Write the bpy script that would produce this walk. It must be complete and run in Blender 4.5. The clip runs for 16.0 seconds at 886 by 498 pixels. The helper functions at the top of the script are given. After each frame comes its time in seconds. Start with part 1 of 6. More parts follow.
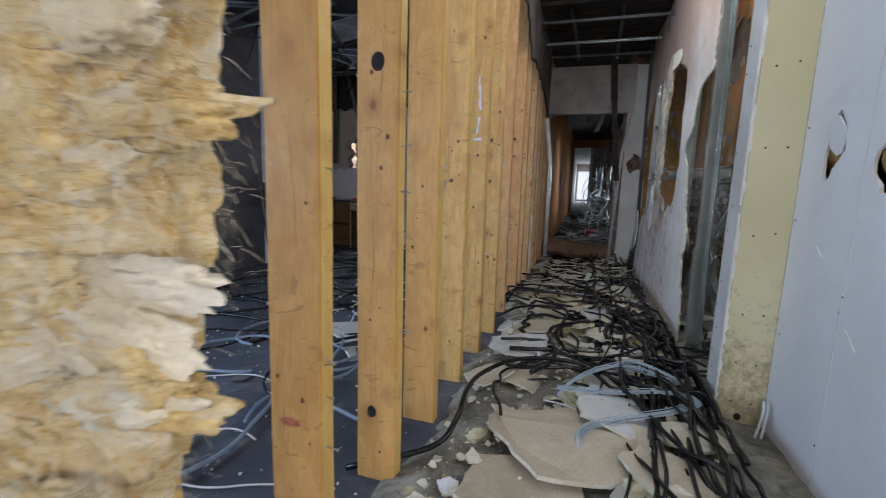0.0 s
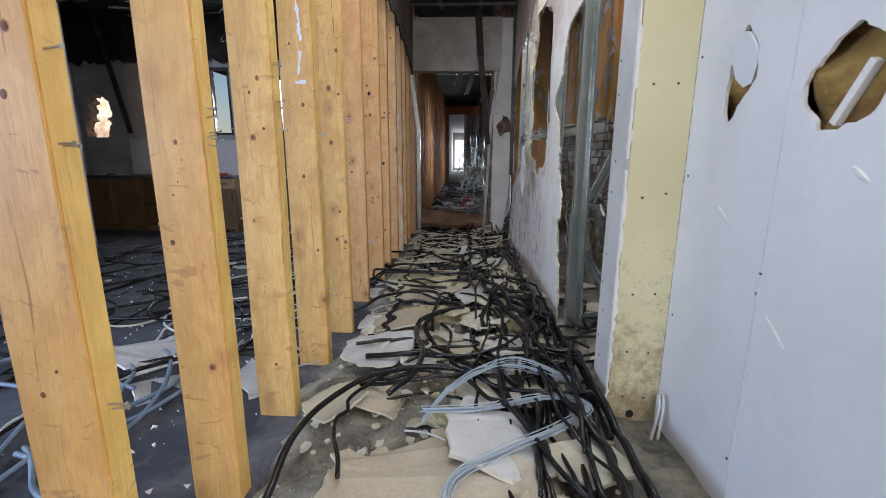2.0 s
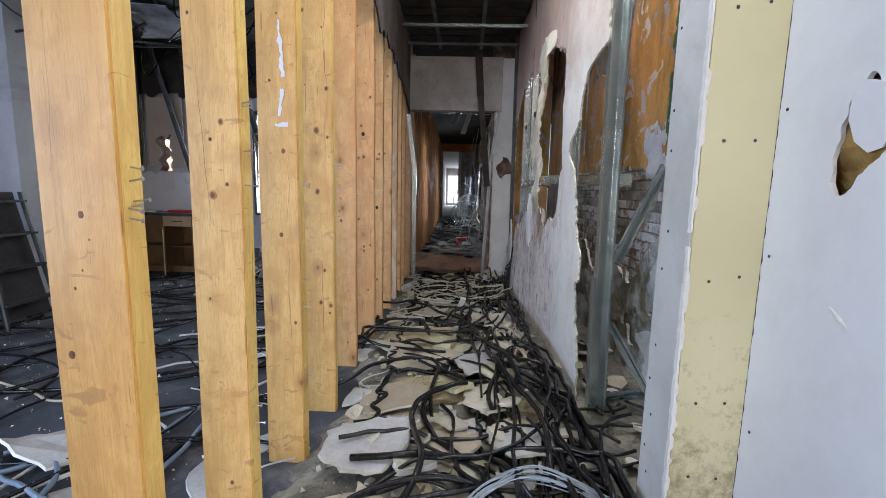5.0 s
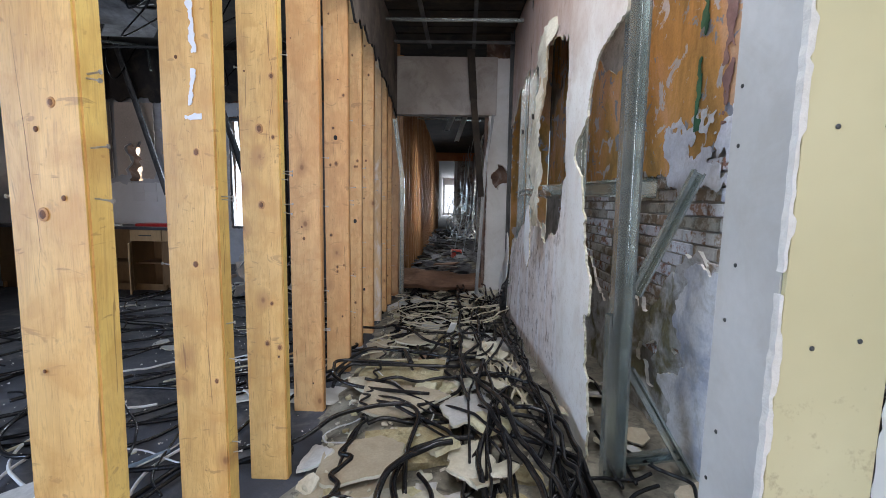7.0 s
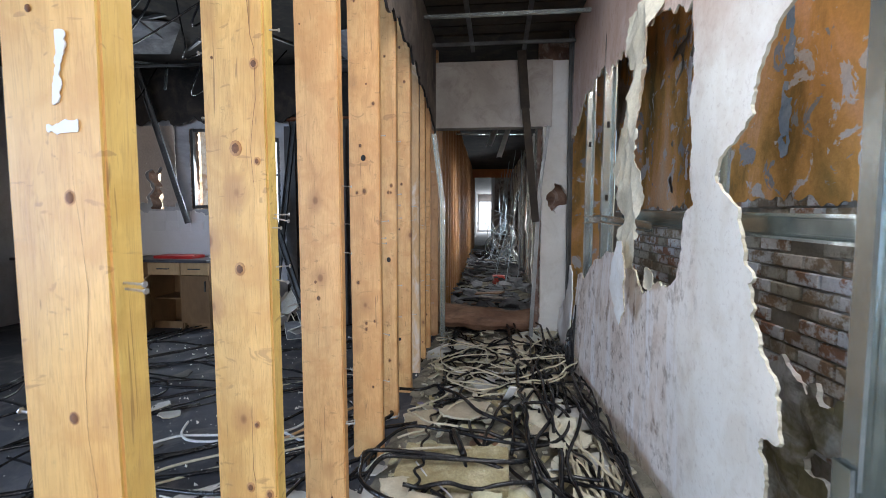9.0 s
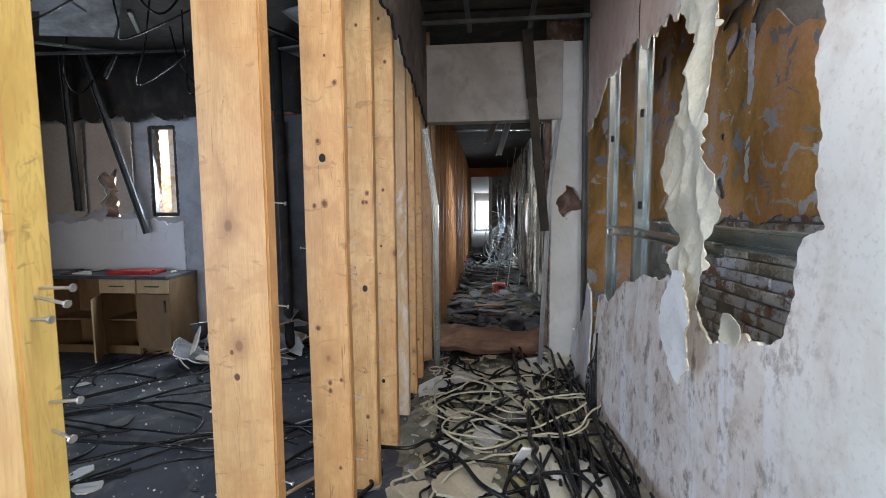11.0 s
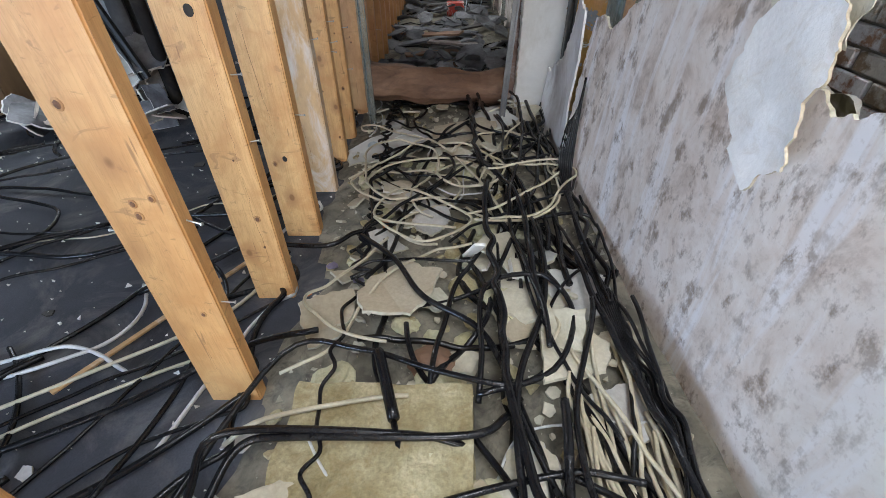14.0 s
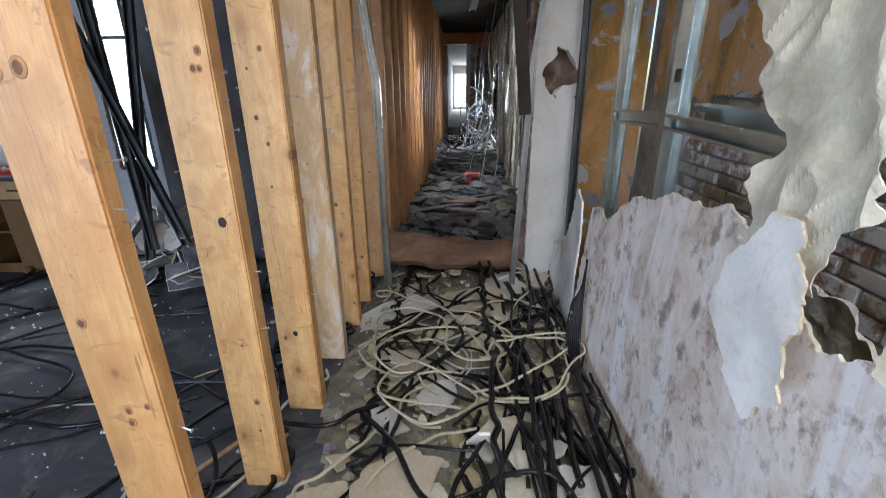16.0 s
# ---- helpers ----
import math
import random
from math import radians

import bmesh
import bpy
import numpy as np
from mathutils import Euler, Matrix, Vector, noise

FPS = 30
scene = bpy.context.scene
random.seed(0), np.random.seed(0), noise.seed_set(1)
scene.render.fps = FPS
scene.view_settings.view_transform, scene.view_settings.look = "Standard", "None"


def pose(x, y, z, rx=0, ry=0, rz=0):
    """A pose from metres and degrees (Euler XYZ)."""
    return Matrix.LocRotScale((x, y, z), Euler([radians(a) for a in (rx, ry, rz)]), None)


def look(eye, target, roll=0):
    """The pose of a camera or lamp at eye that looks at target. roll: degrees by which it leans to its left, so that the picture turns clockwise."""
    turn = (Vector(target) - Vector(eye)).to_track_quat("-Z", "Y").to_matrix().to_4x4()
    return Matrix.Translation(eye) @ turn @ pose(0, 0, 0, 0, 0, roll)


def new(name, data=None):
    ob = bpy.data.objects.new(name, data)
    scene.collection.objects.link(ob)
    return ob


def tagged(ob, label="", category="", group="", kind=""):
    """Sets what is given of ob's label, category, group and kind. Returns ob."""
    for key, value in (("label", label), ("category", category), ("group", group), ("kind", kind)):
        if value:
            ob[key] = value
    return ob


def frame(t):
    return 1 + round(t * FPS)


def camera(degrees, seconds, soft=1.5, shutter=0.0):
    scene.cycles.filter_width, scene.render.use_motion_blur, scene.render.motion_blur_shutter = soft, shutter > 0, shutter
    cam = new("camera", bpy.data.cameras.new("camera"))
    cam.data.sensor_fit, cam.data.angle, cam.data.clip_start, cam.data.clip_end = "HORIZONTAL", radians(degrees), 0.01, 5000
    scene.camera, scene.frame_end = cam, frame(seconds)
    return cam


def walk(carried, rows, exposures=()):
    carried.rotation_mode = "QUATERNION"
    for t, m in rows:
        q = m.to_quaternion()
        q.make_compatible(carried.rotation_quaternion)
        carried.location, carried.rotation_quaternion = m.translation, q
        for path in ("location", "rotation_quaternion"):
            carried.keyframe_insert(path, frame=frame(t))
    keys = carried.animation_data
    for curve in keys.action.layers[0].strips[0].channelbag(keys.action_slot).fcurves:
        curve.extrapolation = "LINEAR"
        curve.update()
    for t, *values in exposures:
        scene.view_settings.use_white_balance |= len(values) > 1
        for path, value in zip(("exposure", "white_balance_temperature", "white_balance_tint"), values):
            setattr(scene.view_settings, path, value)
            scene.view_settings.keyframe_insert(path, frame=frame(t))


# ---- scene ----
cam = camera(91.0, 16.0, soft=0.6, shutter=0.2)
PATH = [
    (0, (0.075, 0.021, 1.434), (-0.529, 1.903, 1.133), 1.7),
    (0.5, (0.194, 0.38, 1.41), (-0.15, 2.327, 1.112), 0.7),
    (1, (0.295, 0.585, 1.402), (0.03, 2.535, 1.046), 0.2),
    (1.5, (0.296, 0.656, 1.412), (0.111, 2.606, 1.007), -0.7),
    (2, (0.181, 0.855, 1.369), (0.09, 2.809, 0.951), 0.3),
    (2.5, (0.019, 1.047, 1.397), (-0.076, 2.999, 0.973), 1.0),
    (3, (-0.005, 1.116, 1.442), (-0.088, 3.069, 1.021), 2.8),
    (3.5, (-0.007, 1.204, 1.468), (-0.091, 3.166, 1.086), 2.4),
    (4, (0.026, 1.278, 1.487), (-0.048, 3.246, 1.139), 2.0),
    (4.2, (0.048, 1.292, 1.497), (-0.026, 3.263, 1.168), 1.9),
    (6.3, (0.101, 1.571, 1.451), (0.087, 3.558, 1.231), 0.5),
    (6.5, (0.107, 1.674, 1.447), (0.094, 3.662, 1.231), 0.7),
    (7, (0.178, 1.889, 1.504), (0.132, 3.876, 1.278), 1.1),
    (7.5, (0.198, 1.966, 1.549), (0.092, 3.95, 1.316), 0.8),
    (8, (0.176, 2.128, 1.536), (0.044, 4.112, 1.316), 1.2),
    (8.5, (0.071, 2.429, 1.552), (-0.095, 4.411, 1.34), 3.1),
    (9, (-0.016, 2.766, 1.629), (-0.216, 4.75, 1.473), 0.1),
    (9.2, (-0.038, 2.851, 1.671), (-0.245, 4.835, 1.533), 0.1),
    (11.3, (-0.061, 3.598, 1.735), (-0.24, 5.583, 1.564), -0.5),
    (11.5, (-0.057, 3.631, 1.739), (-0.231, 5.615, 1.559), -0.5),
    (12, (-0.051, 3.69, 1.74), (-0.206, 5.666, 1.474), -0.2),
    (12.5, (-0.061, 3.87, 1.675), (-0.148, 5.809, 1.195), 0.5),
    (13, (-0.088, 4.201, 1.598), (-0.128, 5.999, 0.723), 0.7),
    (13.5, (-0.038, 4.358, 1.587), (-0.046, 5.983, 0.421), -1.4),
    (14, (0.028, 4.525, 1.543), (0.028, 6.09, 0.298), -0.4),
    (14.5, (0.081, 4.569, 1.556), (0.073, 6.109, 0.281), -0.3),
    (15, (0.097, 4.577, 1.611), (0.059, 6.208, 0.454), -0.8),
    (15.5, (0.099, 4.585, 1.676), (0.036, 6.342, 0.721), -0.8),
    (16, (0.105, 4.595, 1.732), (0.012, 6.469, 1.041), -0.5),
]
EXPOSURE = [(0, -1.05, 6350, 12), (0.5, -0.74, 6300, 13), (1.5, -0.5, 6550, 14), (3.5, -0.4, 6500, 14), (7, -0.32, 6500, 13), (8, -0.24, 6500, 13), (8.5, 0.0, 6500, 12), (9, 0.03, 6500, 11), (12, 0.18, 6500, 9), (14, 0.42, 6550, 10), (16, 0.3, 6500, 10)]
walk(cam, [(t, look(eye, target, roll)) for t, eye, target, roll in PATH], EXPOSURE)

# ---- world, large lights ----
world = bpy.data.worlds.new("sky")
scene.world = world
world.use_nodes = True
wt = world.node_tree
sky = wt.nodes.new("ShaderNodeTexSky")
sky.sky_type, sky.sun_disc = "NISHITA", False
sky.sun_elevation, sky.sun_rotation = radians(35), radians(200)
wt.links.new(sky.outputs[0], wt.nodes["Background"].inputs[0])
wt.nodes["Background"].inputs[1].default_value = 0.12


def area_lamp(name, eye, target, w, h, watts, colour):
    """An area lamp of w by h metres, for daylight by an opening and for added fill."""
    data = bpy.data.lights.new(name, "AREA")
    data.shape, data.size, data.size_y, data.energy, data.color = "RECTANGLE", w, h, watts, colour
    new(name, data).matrix_world = look(eye, target)


area_lamp("daylight_south", (0.15, -5.95, 1.85), (0.15, 4, 1.3), 3.4, 2.4, 345, (0.96, 0.925, 1.0))
# unseen lamp added on the right to brighten stud sides and wool
area_lamp("daylight_east", (2.96, -1.1, 1.85), (-1.0, 1.2, 1.3), 2.9, 2.0, 190, (0.96, 0.925, 1.0))
area_lamp("daylight_west", (-4.96, 0.5, 1.8), (-0.6, 4.6, 1.0), 4.1, 1.7, 420, (0.5, 0.69, 1.0))
area_lamp("daylight_north", (-3.28, 9.12, 1.85), (-2.6, 3, 0.6), 0.42, 1.7, 60, (0.8, 0.9, 1.0))
area_lamp("daylight_end", (0.1, 45.6, 1.6), (0.1, 18, 1.2), 1.6, 2.4, 650, (0.85, 0.93, 1.0))
# added lamp before the far brick wall, brightens debris and wires
area_lamp("daylight_side_room", (1.28, 18.1, 1.4), (-0.5, 17.0, 0.2), 1.6, 1.8, 210, (0.75, 0.87, 1.0))
# added lamp behind the far studs, lifts the torn wall opposite
area_lamp("daylight_far_west", (-1.08, 11.8, 1.7), (1.0, 11.0, 1.0), 2.2, 1.8, 50, (0.85, 0.93, 1.0))
# added lamp, stands in for outdoor light on wall_outside
area_lamp("daylight_yard", (-6.9, 9.6, 3.6), (-6.7, 10.6, 1.9), 1.6, 0.5, 260, (1.0, 0.95, 0.88))
# unseen lamp added overhead to brighten the corridor floor and boards
area_lamp("daylight_roof", (0.15, 2.75, 3.78), (0.15, 2.77, 0), 1.3, 5.1, 68, (0.86, 0.935, 1.0))
# added lamp above the wall cavity, lifts the brick wall and steel stud
area_lamp("daylight_gap", (1.22, 4.6, 3.78), (1.24, 4.62, 0), 0.46, 2.6, 105, (0.95, 0.96, 1.0))
area_lamp("daylight_window", (-4.28, 9.14, 2.3), (-3.6, 4, 0.6), 0.3, 1.1, 25, (0.8, 0.9, 1.0))


# ---- materials ----
def nodes_of(name):
    m = bpy.data.materials.new(name)
    m.use_nodes = True
    t = m.node_tree
    return m, t, t.nodes, t.links, t.nodes["Principled BSDF"]


def coords(t, scale=(1, 1, 1), vary=True):
    """Object coordinates in metres, moved by a chance step for each object."""
    tc = t.nodes.new("ShaderNodeTexCoord")
    mp = t.nodes.new("ShaderNodeMapping")
    mp.inputs["Scale"].default_value = scale
    src = tc.outputs["Object"]
    if vary:
        oi = t.nodes.new("ShaderNodeObjectInfo")
        mul = t.nodes.new("ShaderNodeMath")
        mul.operation = "MULTIPLY"
        mul.inputs[1].default_value = 37.0
        add = t.nodes.new("ShaderNodeVectorMath")
        t.links.new(oi.outputs["Random"], mul.inputs[0])
        t.links.new(src, add.inputs[0])
        t.links.new(mul.outputs[0], add.inputs[1])
        src = add.outputs[0]
    t.links.new(src, mp.inputs["Vector"])
    return mp.outputs[0]


def noise_tex(t, vec, scale, detail=4.0, rough=0.55, distort=0.0):
    n = t.nodes.new("ShaderNodeTexNoise")
    n.inputs["Scale"].default_value, n.inputs["Detail"].default_value = scale, detail
    n.inputs["Roughness"].default_value, n.inputs["Distortion"].default_value = rough, distort
    t.links.new(vec, n.inputs["Vector"])
    return n.outputs["Fac"]


def ramp(t, fac, *stops):
    r = t.nodes.new("ShaderNodeValToRGB")
    e = r.color_ramp.elements
    while len(e) < len(stops):
        e.new(0.5)
    for el, (p, c) in zip(e, stops):
        el.position = p
        el.color = (*c, 1) if len(c) == 3 else c
    t.links.new(fac, r.inputs[0])
    return r.outputs[0]


def mix(t, fac, a, b, mode="MIX"):
    m = t.nodes.new("ShaderNodeMix")
    m.data_type, m.blend_type = "RGBA", mode
    for sock, v in ((m.inputs[0], fac), (m.inputs[6], a), (m.inputs[7], b)):
        if isinstance(v, (int, float)):
            sock.default_value = v
        elif isinstance(v, tuple):
            sock.default_value = (*v, 1)
        else:
            t.links.new(v, sock)
    return m.outputs[2]


def bump(t, p, height, strength, dist=0.01):
    b = t.nodes.new("ShaderNodeBump")
    b.inputs["Strength"].default_value, b.inputs["Distance"].default_value = strength, dist
    t.links.new(height, b.inputs["Height"])
    t.links.new(b.outputs[0], p.inputs["Normal"])


def rough_mat(name, dark, light, rough=0.8, big=1.5, fine=40.0, metal=0.0, relief=0.3, stain=None, amount=0.5, stretch=(1, 1, 1), vary=True, spread=(0.35, 0.65), grain=0.3):
    """A surface between two colours, with broad patches, fine grain, relief and an optional stain."""
    m, t, n, l, p = nodes_of(name)
    v = coords(t, stretch, vary)
    a = noise_tex(t, v, big, 5, 0.6, 0.4)
    b = noise_tex(t, v, fine, 4, 0.65)
    c = ramp(t, a, (spread[0], dark), (spread[1], light))
    c = mix(t, grain, c, ramp(t, b, (0.3, (0.35, 0.35, 0.35)), (0.7, (1, 1, 1))), "MULTIPLY")
    if stain:
        s = noise_tex(t, v, big * 2.3, 6, 0.7, 0.8)
        c = mix(t, ramp(t, s, (0.5, (0, 0, 0)), (0.68, (amount,) * 3)), c, stain)
    l.new(c, p.inputs["Base Color"])
    p.inputs["Roughness"].default_value, p.inputs["Metallic"].default_value = rough, metal
    bump(t, p, b, relief, 0.004)
    return m


def pine(name, pale, warm, side=1.0):
    """Planed softwood: long grain, rings, knots and short dark cracks."""
    m, t, n, l, p = nodes_of(name)
    v = coords(t, (1, 1, 1))
    long = t.nodes.new("ShaderNodeMapping")
    long.inputs["Scale"].default_value = (9, 9, 0.5)
    l.new(v, long.inputs["Vector"])
    g1 = noise_tex(t, long.outputs[0], 3.2, 4, 0.6, 1.6)
    fine = t.nodes.new("ShaderNodeMapping")
    fine.inputs["Scale"].default_value = (70, 70, 1.6)
    l.new(v, fine.inputs["Vector"])
    g2 = noise_tex(t, fine.outputs[0], 2.5, 3, 0.6, 0.3)
    blot = noise_tex(t, v, 3.0, 3, 0.5)
    oi = t.nodes.new("ShaderNodeObjectInfo")
    base = mix(t, ramp(t, oi.outputs["Random"], (0.1, (0, 0, 0)), (0.9, (1, 1, 1))), pale, warm)
    fm = t.nodes.new("ShaderNodeMapping")
    fm.inputs["Scale"].default_value = (6, 6, 1.7)
    l.new(v, fm.inputs["Vector"])
    figure = noise_tex(t, fm.outputs[0], 1.3, 5, 0.62, 1.2)
    base = mix(t, ramp(t, figure, (0.4, (0, 0, 0)), (0.66, (0.55,) * 3)), base, tuple(q * r for q, r in zip(warm, (0.66, 0.56, 0.46))))
    c = mix(t, ramp(t, g1, (0.5, (0, 0, 0)), (0.76, (0.36,) * 3)), base, (0.46, 0.22, 0.07))
    line = t.nodes.new("ShaderNodeMath")
    line.operation = "PINGPONG"
    line.inputs[1].default_value = 0.06
    l.new(g1, line.inputs[0])
    c = mix(t, ramp(t, line.outputs[0], (0.0, (0.34,) * 3), (0.022, (0, 0, 0))), c, (0.33, 0.15, 0.045))
    sm = t.nodes.new("ShaderNodeMapping")
    sm.inputs["Scale"].default_value = (7, 7, 16)
    l.new(v, sm.inputs["Vector"])
    scuff = noise_tex(t, sm.outputs[0], 1.0, 3, 0.6, 1.5)
    c = mix(t, ramp(t, scuff, (0.63, (0, 0, 0)), (0.67, (0.5,) * 3)), c, (0.28, 0.13, 0.045))
    c = mix(t, 0.1, c, ramp(t, g2, (0.3, (0.55, 0.5, 0.42)), (0.6, (1, 1, 1))), "MULTIPLY")
    c = mix(t, ramp(t, blot, (0.45, (0, 0, 0)), (0.75, (0.28,) * 3)), c, (0.74, 0.49, 0.22))
    cloud = noise_tex(t, v, 8.5, 4, 0.6, 0.8)
    c = mix(t, ramp(t, cloud, (0.46, (0, 0, 0)), (0.66, (0.6,) * 3)), c, tuple(q * r for q, r in zip(warm, (0.8, 0.72, 0.62))))
    kv = t.nodes.new("ShaderNodeMapping")
    kv.inputs["Scale"].default_value = (5.0, 0.0, 3.4)
    l.new(v, kv.inputs["Vector"])
    vo = t.nodes.new("ShaderNodeTexVoronoi")
    vo.inputs["Scale"].default_value = 1.0
    l.new(kv.outputs[0], vo.inputs["Vector"])
    c = mix(t, ramp(t, vo.outputs["Distance"], (0.055, (0.95,) * 3), (0.085, (0, 0, 0))), c, (0.13, 0.05, 0.018))
    c = mix(t, ramp(t, vo.outputs["Distance"], (0.08, (0.6,) * 3), (0.26, (0, 0, 0))), c, (0.36, 0.16, 0.05))
    grime = noise_tex(t, v, 14, 5, 0.75)
    c = mix(t, ramp(t, grime, (0.62, (0, 0, 0)), (0.74, (0.3,) * 3)), c, (0.16, 0.1, 0.055))
    # short drying checks along the grain
    check = t.nodes.new("ShaderNodeMapping")
    check.inputs["Scale"].default_value = (55, 55, 3.2)
    l.new(v, check.inputs["Vector"])
    ck = noise_tex(t, check.outputs[0], 1.0, 2, 0.5, 0.6)
    c = mix(t, ramp(t, ck, (0.7, (0, 0, 0)), (0.73, (0.6,) * 3)), c, (0.2, 0.09, 0.03))
    l.new(c, p.inputs["Base Color"])
    p.inputs["Roughness"].default_value = 0.55
    bump(t, p, mix(t, 0.5, g2, cloud), 0.35, 0.004)
    return m


M = {}
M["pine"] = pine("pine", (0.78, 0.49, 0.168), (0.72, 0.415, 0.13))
# same pine, with the yellow bounced light put into its colour
M["bounce_lit_pine"] = pine("bounce_lit_pine", (0.8, 0.58, 0.17), (0.76, 0.52, 0.15))
M["orange_pine"] = pine("orange_pine", (0.74, 0.43, 0.17), (0.67, 0.35, 0.128))
# darker copy of orange_pine; the far corridor's dimness is put into the colour
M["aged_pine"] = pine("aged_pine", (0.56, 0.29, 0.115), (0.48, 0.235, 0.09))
M["dusty_pine"] = rough_mat("dusty_pine", (0.5, 0.3, 0.14), (0.66, 0.42, 0.21), 0.8, 3, 40, stain=(0.68, 0.62, 0.54), amount=0.75, stretch=(1, 1, 0.4))
M["steel"] = rough_mat("galvanised_steel", (0.42, 0.48, 0.47), (0.64, 0.7, 0.68), 0.27, 4, 60, 0.85, 0.06, (0.36, 0.42, 0.38), 0.5, grain=0.1)
M["dull_steel"] = rough_mat("dull_steel", (0.04, 0.042, 0.043), (0.105, 0.11, 0.108), 0.5, 4, 60, 0.5, 0.1)
M["grey_steel"] = rough_mat("weathered_steel", (0.16, 0.17, 0.175), (0.28, 0.29, 0.29), 0.45, 4, 60, 0.6, 0.1)
M["nail"] = rough_mat("nail_steel", (0.45, 0.43, 0.4), (0.62, 0.6, 0.56), 0.4, 20, 90, 0.8, 0.1)
M["paper"] = rough_mat("plasterboard_paper", (0.52, 0.46, 0.41), (0.84, 0.83, 0.81), 0.88, 1.5, 45, 0, 0.2, (0.34, 0.27, 0.22), 0.75, (1, 1, 0.5), grain=0.12, spread=(0.34, 0.54))
M["sooty_paper"] = rough_mat("sooty_paper", (0.07, 0.058, 0.048), (0.22, 0.18, 0.145), 0.9, 1.6, 50, 0, 0.25, (0.32, 0.25, 0.19), 0.5)
def step_at(t, value, low, high, top=1.0):
    """0 below low, top above high."""
    q = t.nodes.new("ShaderNodeMapRange")
    q.inputs["From Min"].default_value, q.inputs["From Max"].default_value = low, high
    q.inputs["To Max"].default_value = top
    t.links.new(value, q.inputs["Value"])
    return q.outputs["Result"]


def stained_paper():
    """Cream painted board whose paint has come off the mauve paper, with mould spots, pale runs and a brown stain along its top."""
    m, t, n, l, p = nodes_of("stained_board_paper")
    v = coords(t, (1, 1, 1), False)
    sep = t.nodes.new("ShaderNodeSeparateXYZ")
    l.new(v, sep.inputs[0])

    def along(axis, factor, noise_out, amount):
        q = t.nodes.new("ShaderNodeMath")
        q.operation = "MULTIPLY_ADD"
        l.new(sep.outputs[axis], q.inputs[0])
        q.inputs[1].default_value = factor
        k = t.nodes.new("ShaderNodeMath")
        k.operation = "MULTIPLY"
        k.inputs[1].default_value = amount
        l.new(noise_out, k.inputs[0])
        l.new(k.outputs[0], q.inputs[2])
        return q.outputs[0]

    b = noise_tex(t, v, 2.1, 6, 0.7)
    runs = noise_tex(t, coords(t, (1, 6.0, 0.55), False), 1.5, 5, 0.62, 0.4)
    mid = noise_tex(t, v, 9, 6, 0.72)
    fine = noise_tex(t, v, 42, 4, 0.75)
    blotch = noise_tex(t, coords(t, (1, 1.0, 0.7), False), 5.5, 6, 0.7, 0.5)
    paper = ramp(t, blotch, (0.3, (0.48, 0.38, 0.31)), (0.46, (0.74, 0.65, 0.58)), (0.62, (0.84, 0.78, 0.73)))
    paper = mix(t, ramp(t, runs, (0.52, (0, 0, 0)), (0.62, (0.8,) * 3)), paper, (0.88, 0.86, 0.86))
    sp = noise_tex(t, coords(t, (1, 9, 6), False), 1.5, 5, 0.7)
    area = ramp(t, b, (0.36, (0, 0, 0)), (0.5, (1, 1, 1)))
    paper = mix(t, mix(t, 1.0, ramp(t, sp, (0.52, (0, 0, 0)), (0.64, (0.85,) * 3)), area, "MULTIPLY"), paper, (0.27, 0.2, 0.15))
    paper = mix(t, ramp(t, mid, (0.56, (0, 0, 0)), (0.72, (0.5,) * 3)), paper, (0.4, 0.31, 0.25))
    paint = ramp(t, blotch, (0.34, (0.8, 0.76, 0.68)), (0.55, (0.88, 0.86, 0.8)))
    paint = mix(t, ramp(t, mid, (0.58, (0, 0, 0)), (0.76, (0.4,) * 3)), paint, (0.55, 0.47, 0.38))
    # the paint ends about five metres along the wall
    c = mix(t, step_at(t, along(1, 1.0, b, 1.0), 5.3, 5.75), paint, paper)
    c = mix(t, ramp(t, fine, (0.55, (0, 0, 0)), (0.7, (0.35,) * 3)), c, (0.45, 0.37, 0.32))
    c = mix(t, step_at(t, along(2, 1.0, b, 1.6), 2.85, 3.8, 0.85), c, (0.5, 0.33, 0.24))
    l.new(c, p.inputs["Base Color"])
    p.inputs["Roughness"].default_value = 0.85
    bump(t, p, mix(t, 0.5, mid, fine), 0.25, 0.004)
    return m


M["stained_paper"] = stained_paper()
M["gypsum"] = rough_mat("gypsum_core", (0.7, 0.68, 0.61), (0.84, 0.83, 0.78), 0.95, 8, 90, 0, 0.4, grain=0.12)
M["pale_gypsum"] = rough_mat("pale_gypsum", (0.8, 0.79, 0.76), (0.9, 0.89, 0.87), 0.9, 6, 70, 0, 0.4, (0.55, 0.47, 0.36), 0.35, grain=0.1)


def bare_board():
    """Unpainted yellow board, splashed with brown dirt near the floor."""
    m, t, n, l, p = nodes_of("unpainted_yellow_board")
    v = coords(t, (1, 1, 1), False)
    a = noise_tex(t, v, 1.3, 4, 0.6)
    c = ramp(t, a, (0.35, (0.57, 0.52, 0.3)), (0.65, (0.66, 0.61, 0.37)))
    d = noise_tex(t, v, 16, 6, 0.75)
    sep = t.nodes.new("ShaderNodeSeparateXYZ")
    l.new(v, sep.inputs[0])
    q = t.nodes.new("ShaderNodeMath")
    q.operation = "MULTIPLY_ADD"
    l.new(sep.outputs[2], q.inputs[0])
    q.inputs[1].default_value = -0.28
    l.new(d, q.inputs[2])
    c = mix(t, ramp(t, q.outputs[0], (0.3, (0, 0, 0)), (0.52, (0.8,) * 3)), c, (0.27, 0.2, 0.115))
    l.new(c, p.inputs["Base Color"])
    p.inputs["Roughness"].default_value = 0.85
    bump(t, p, d, 0.08, 0.002)
    return m


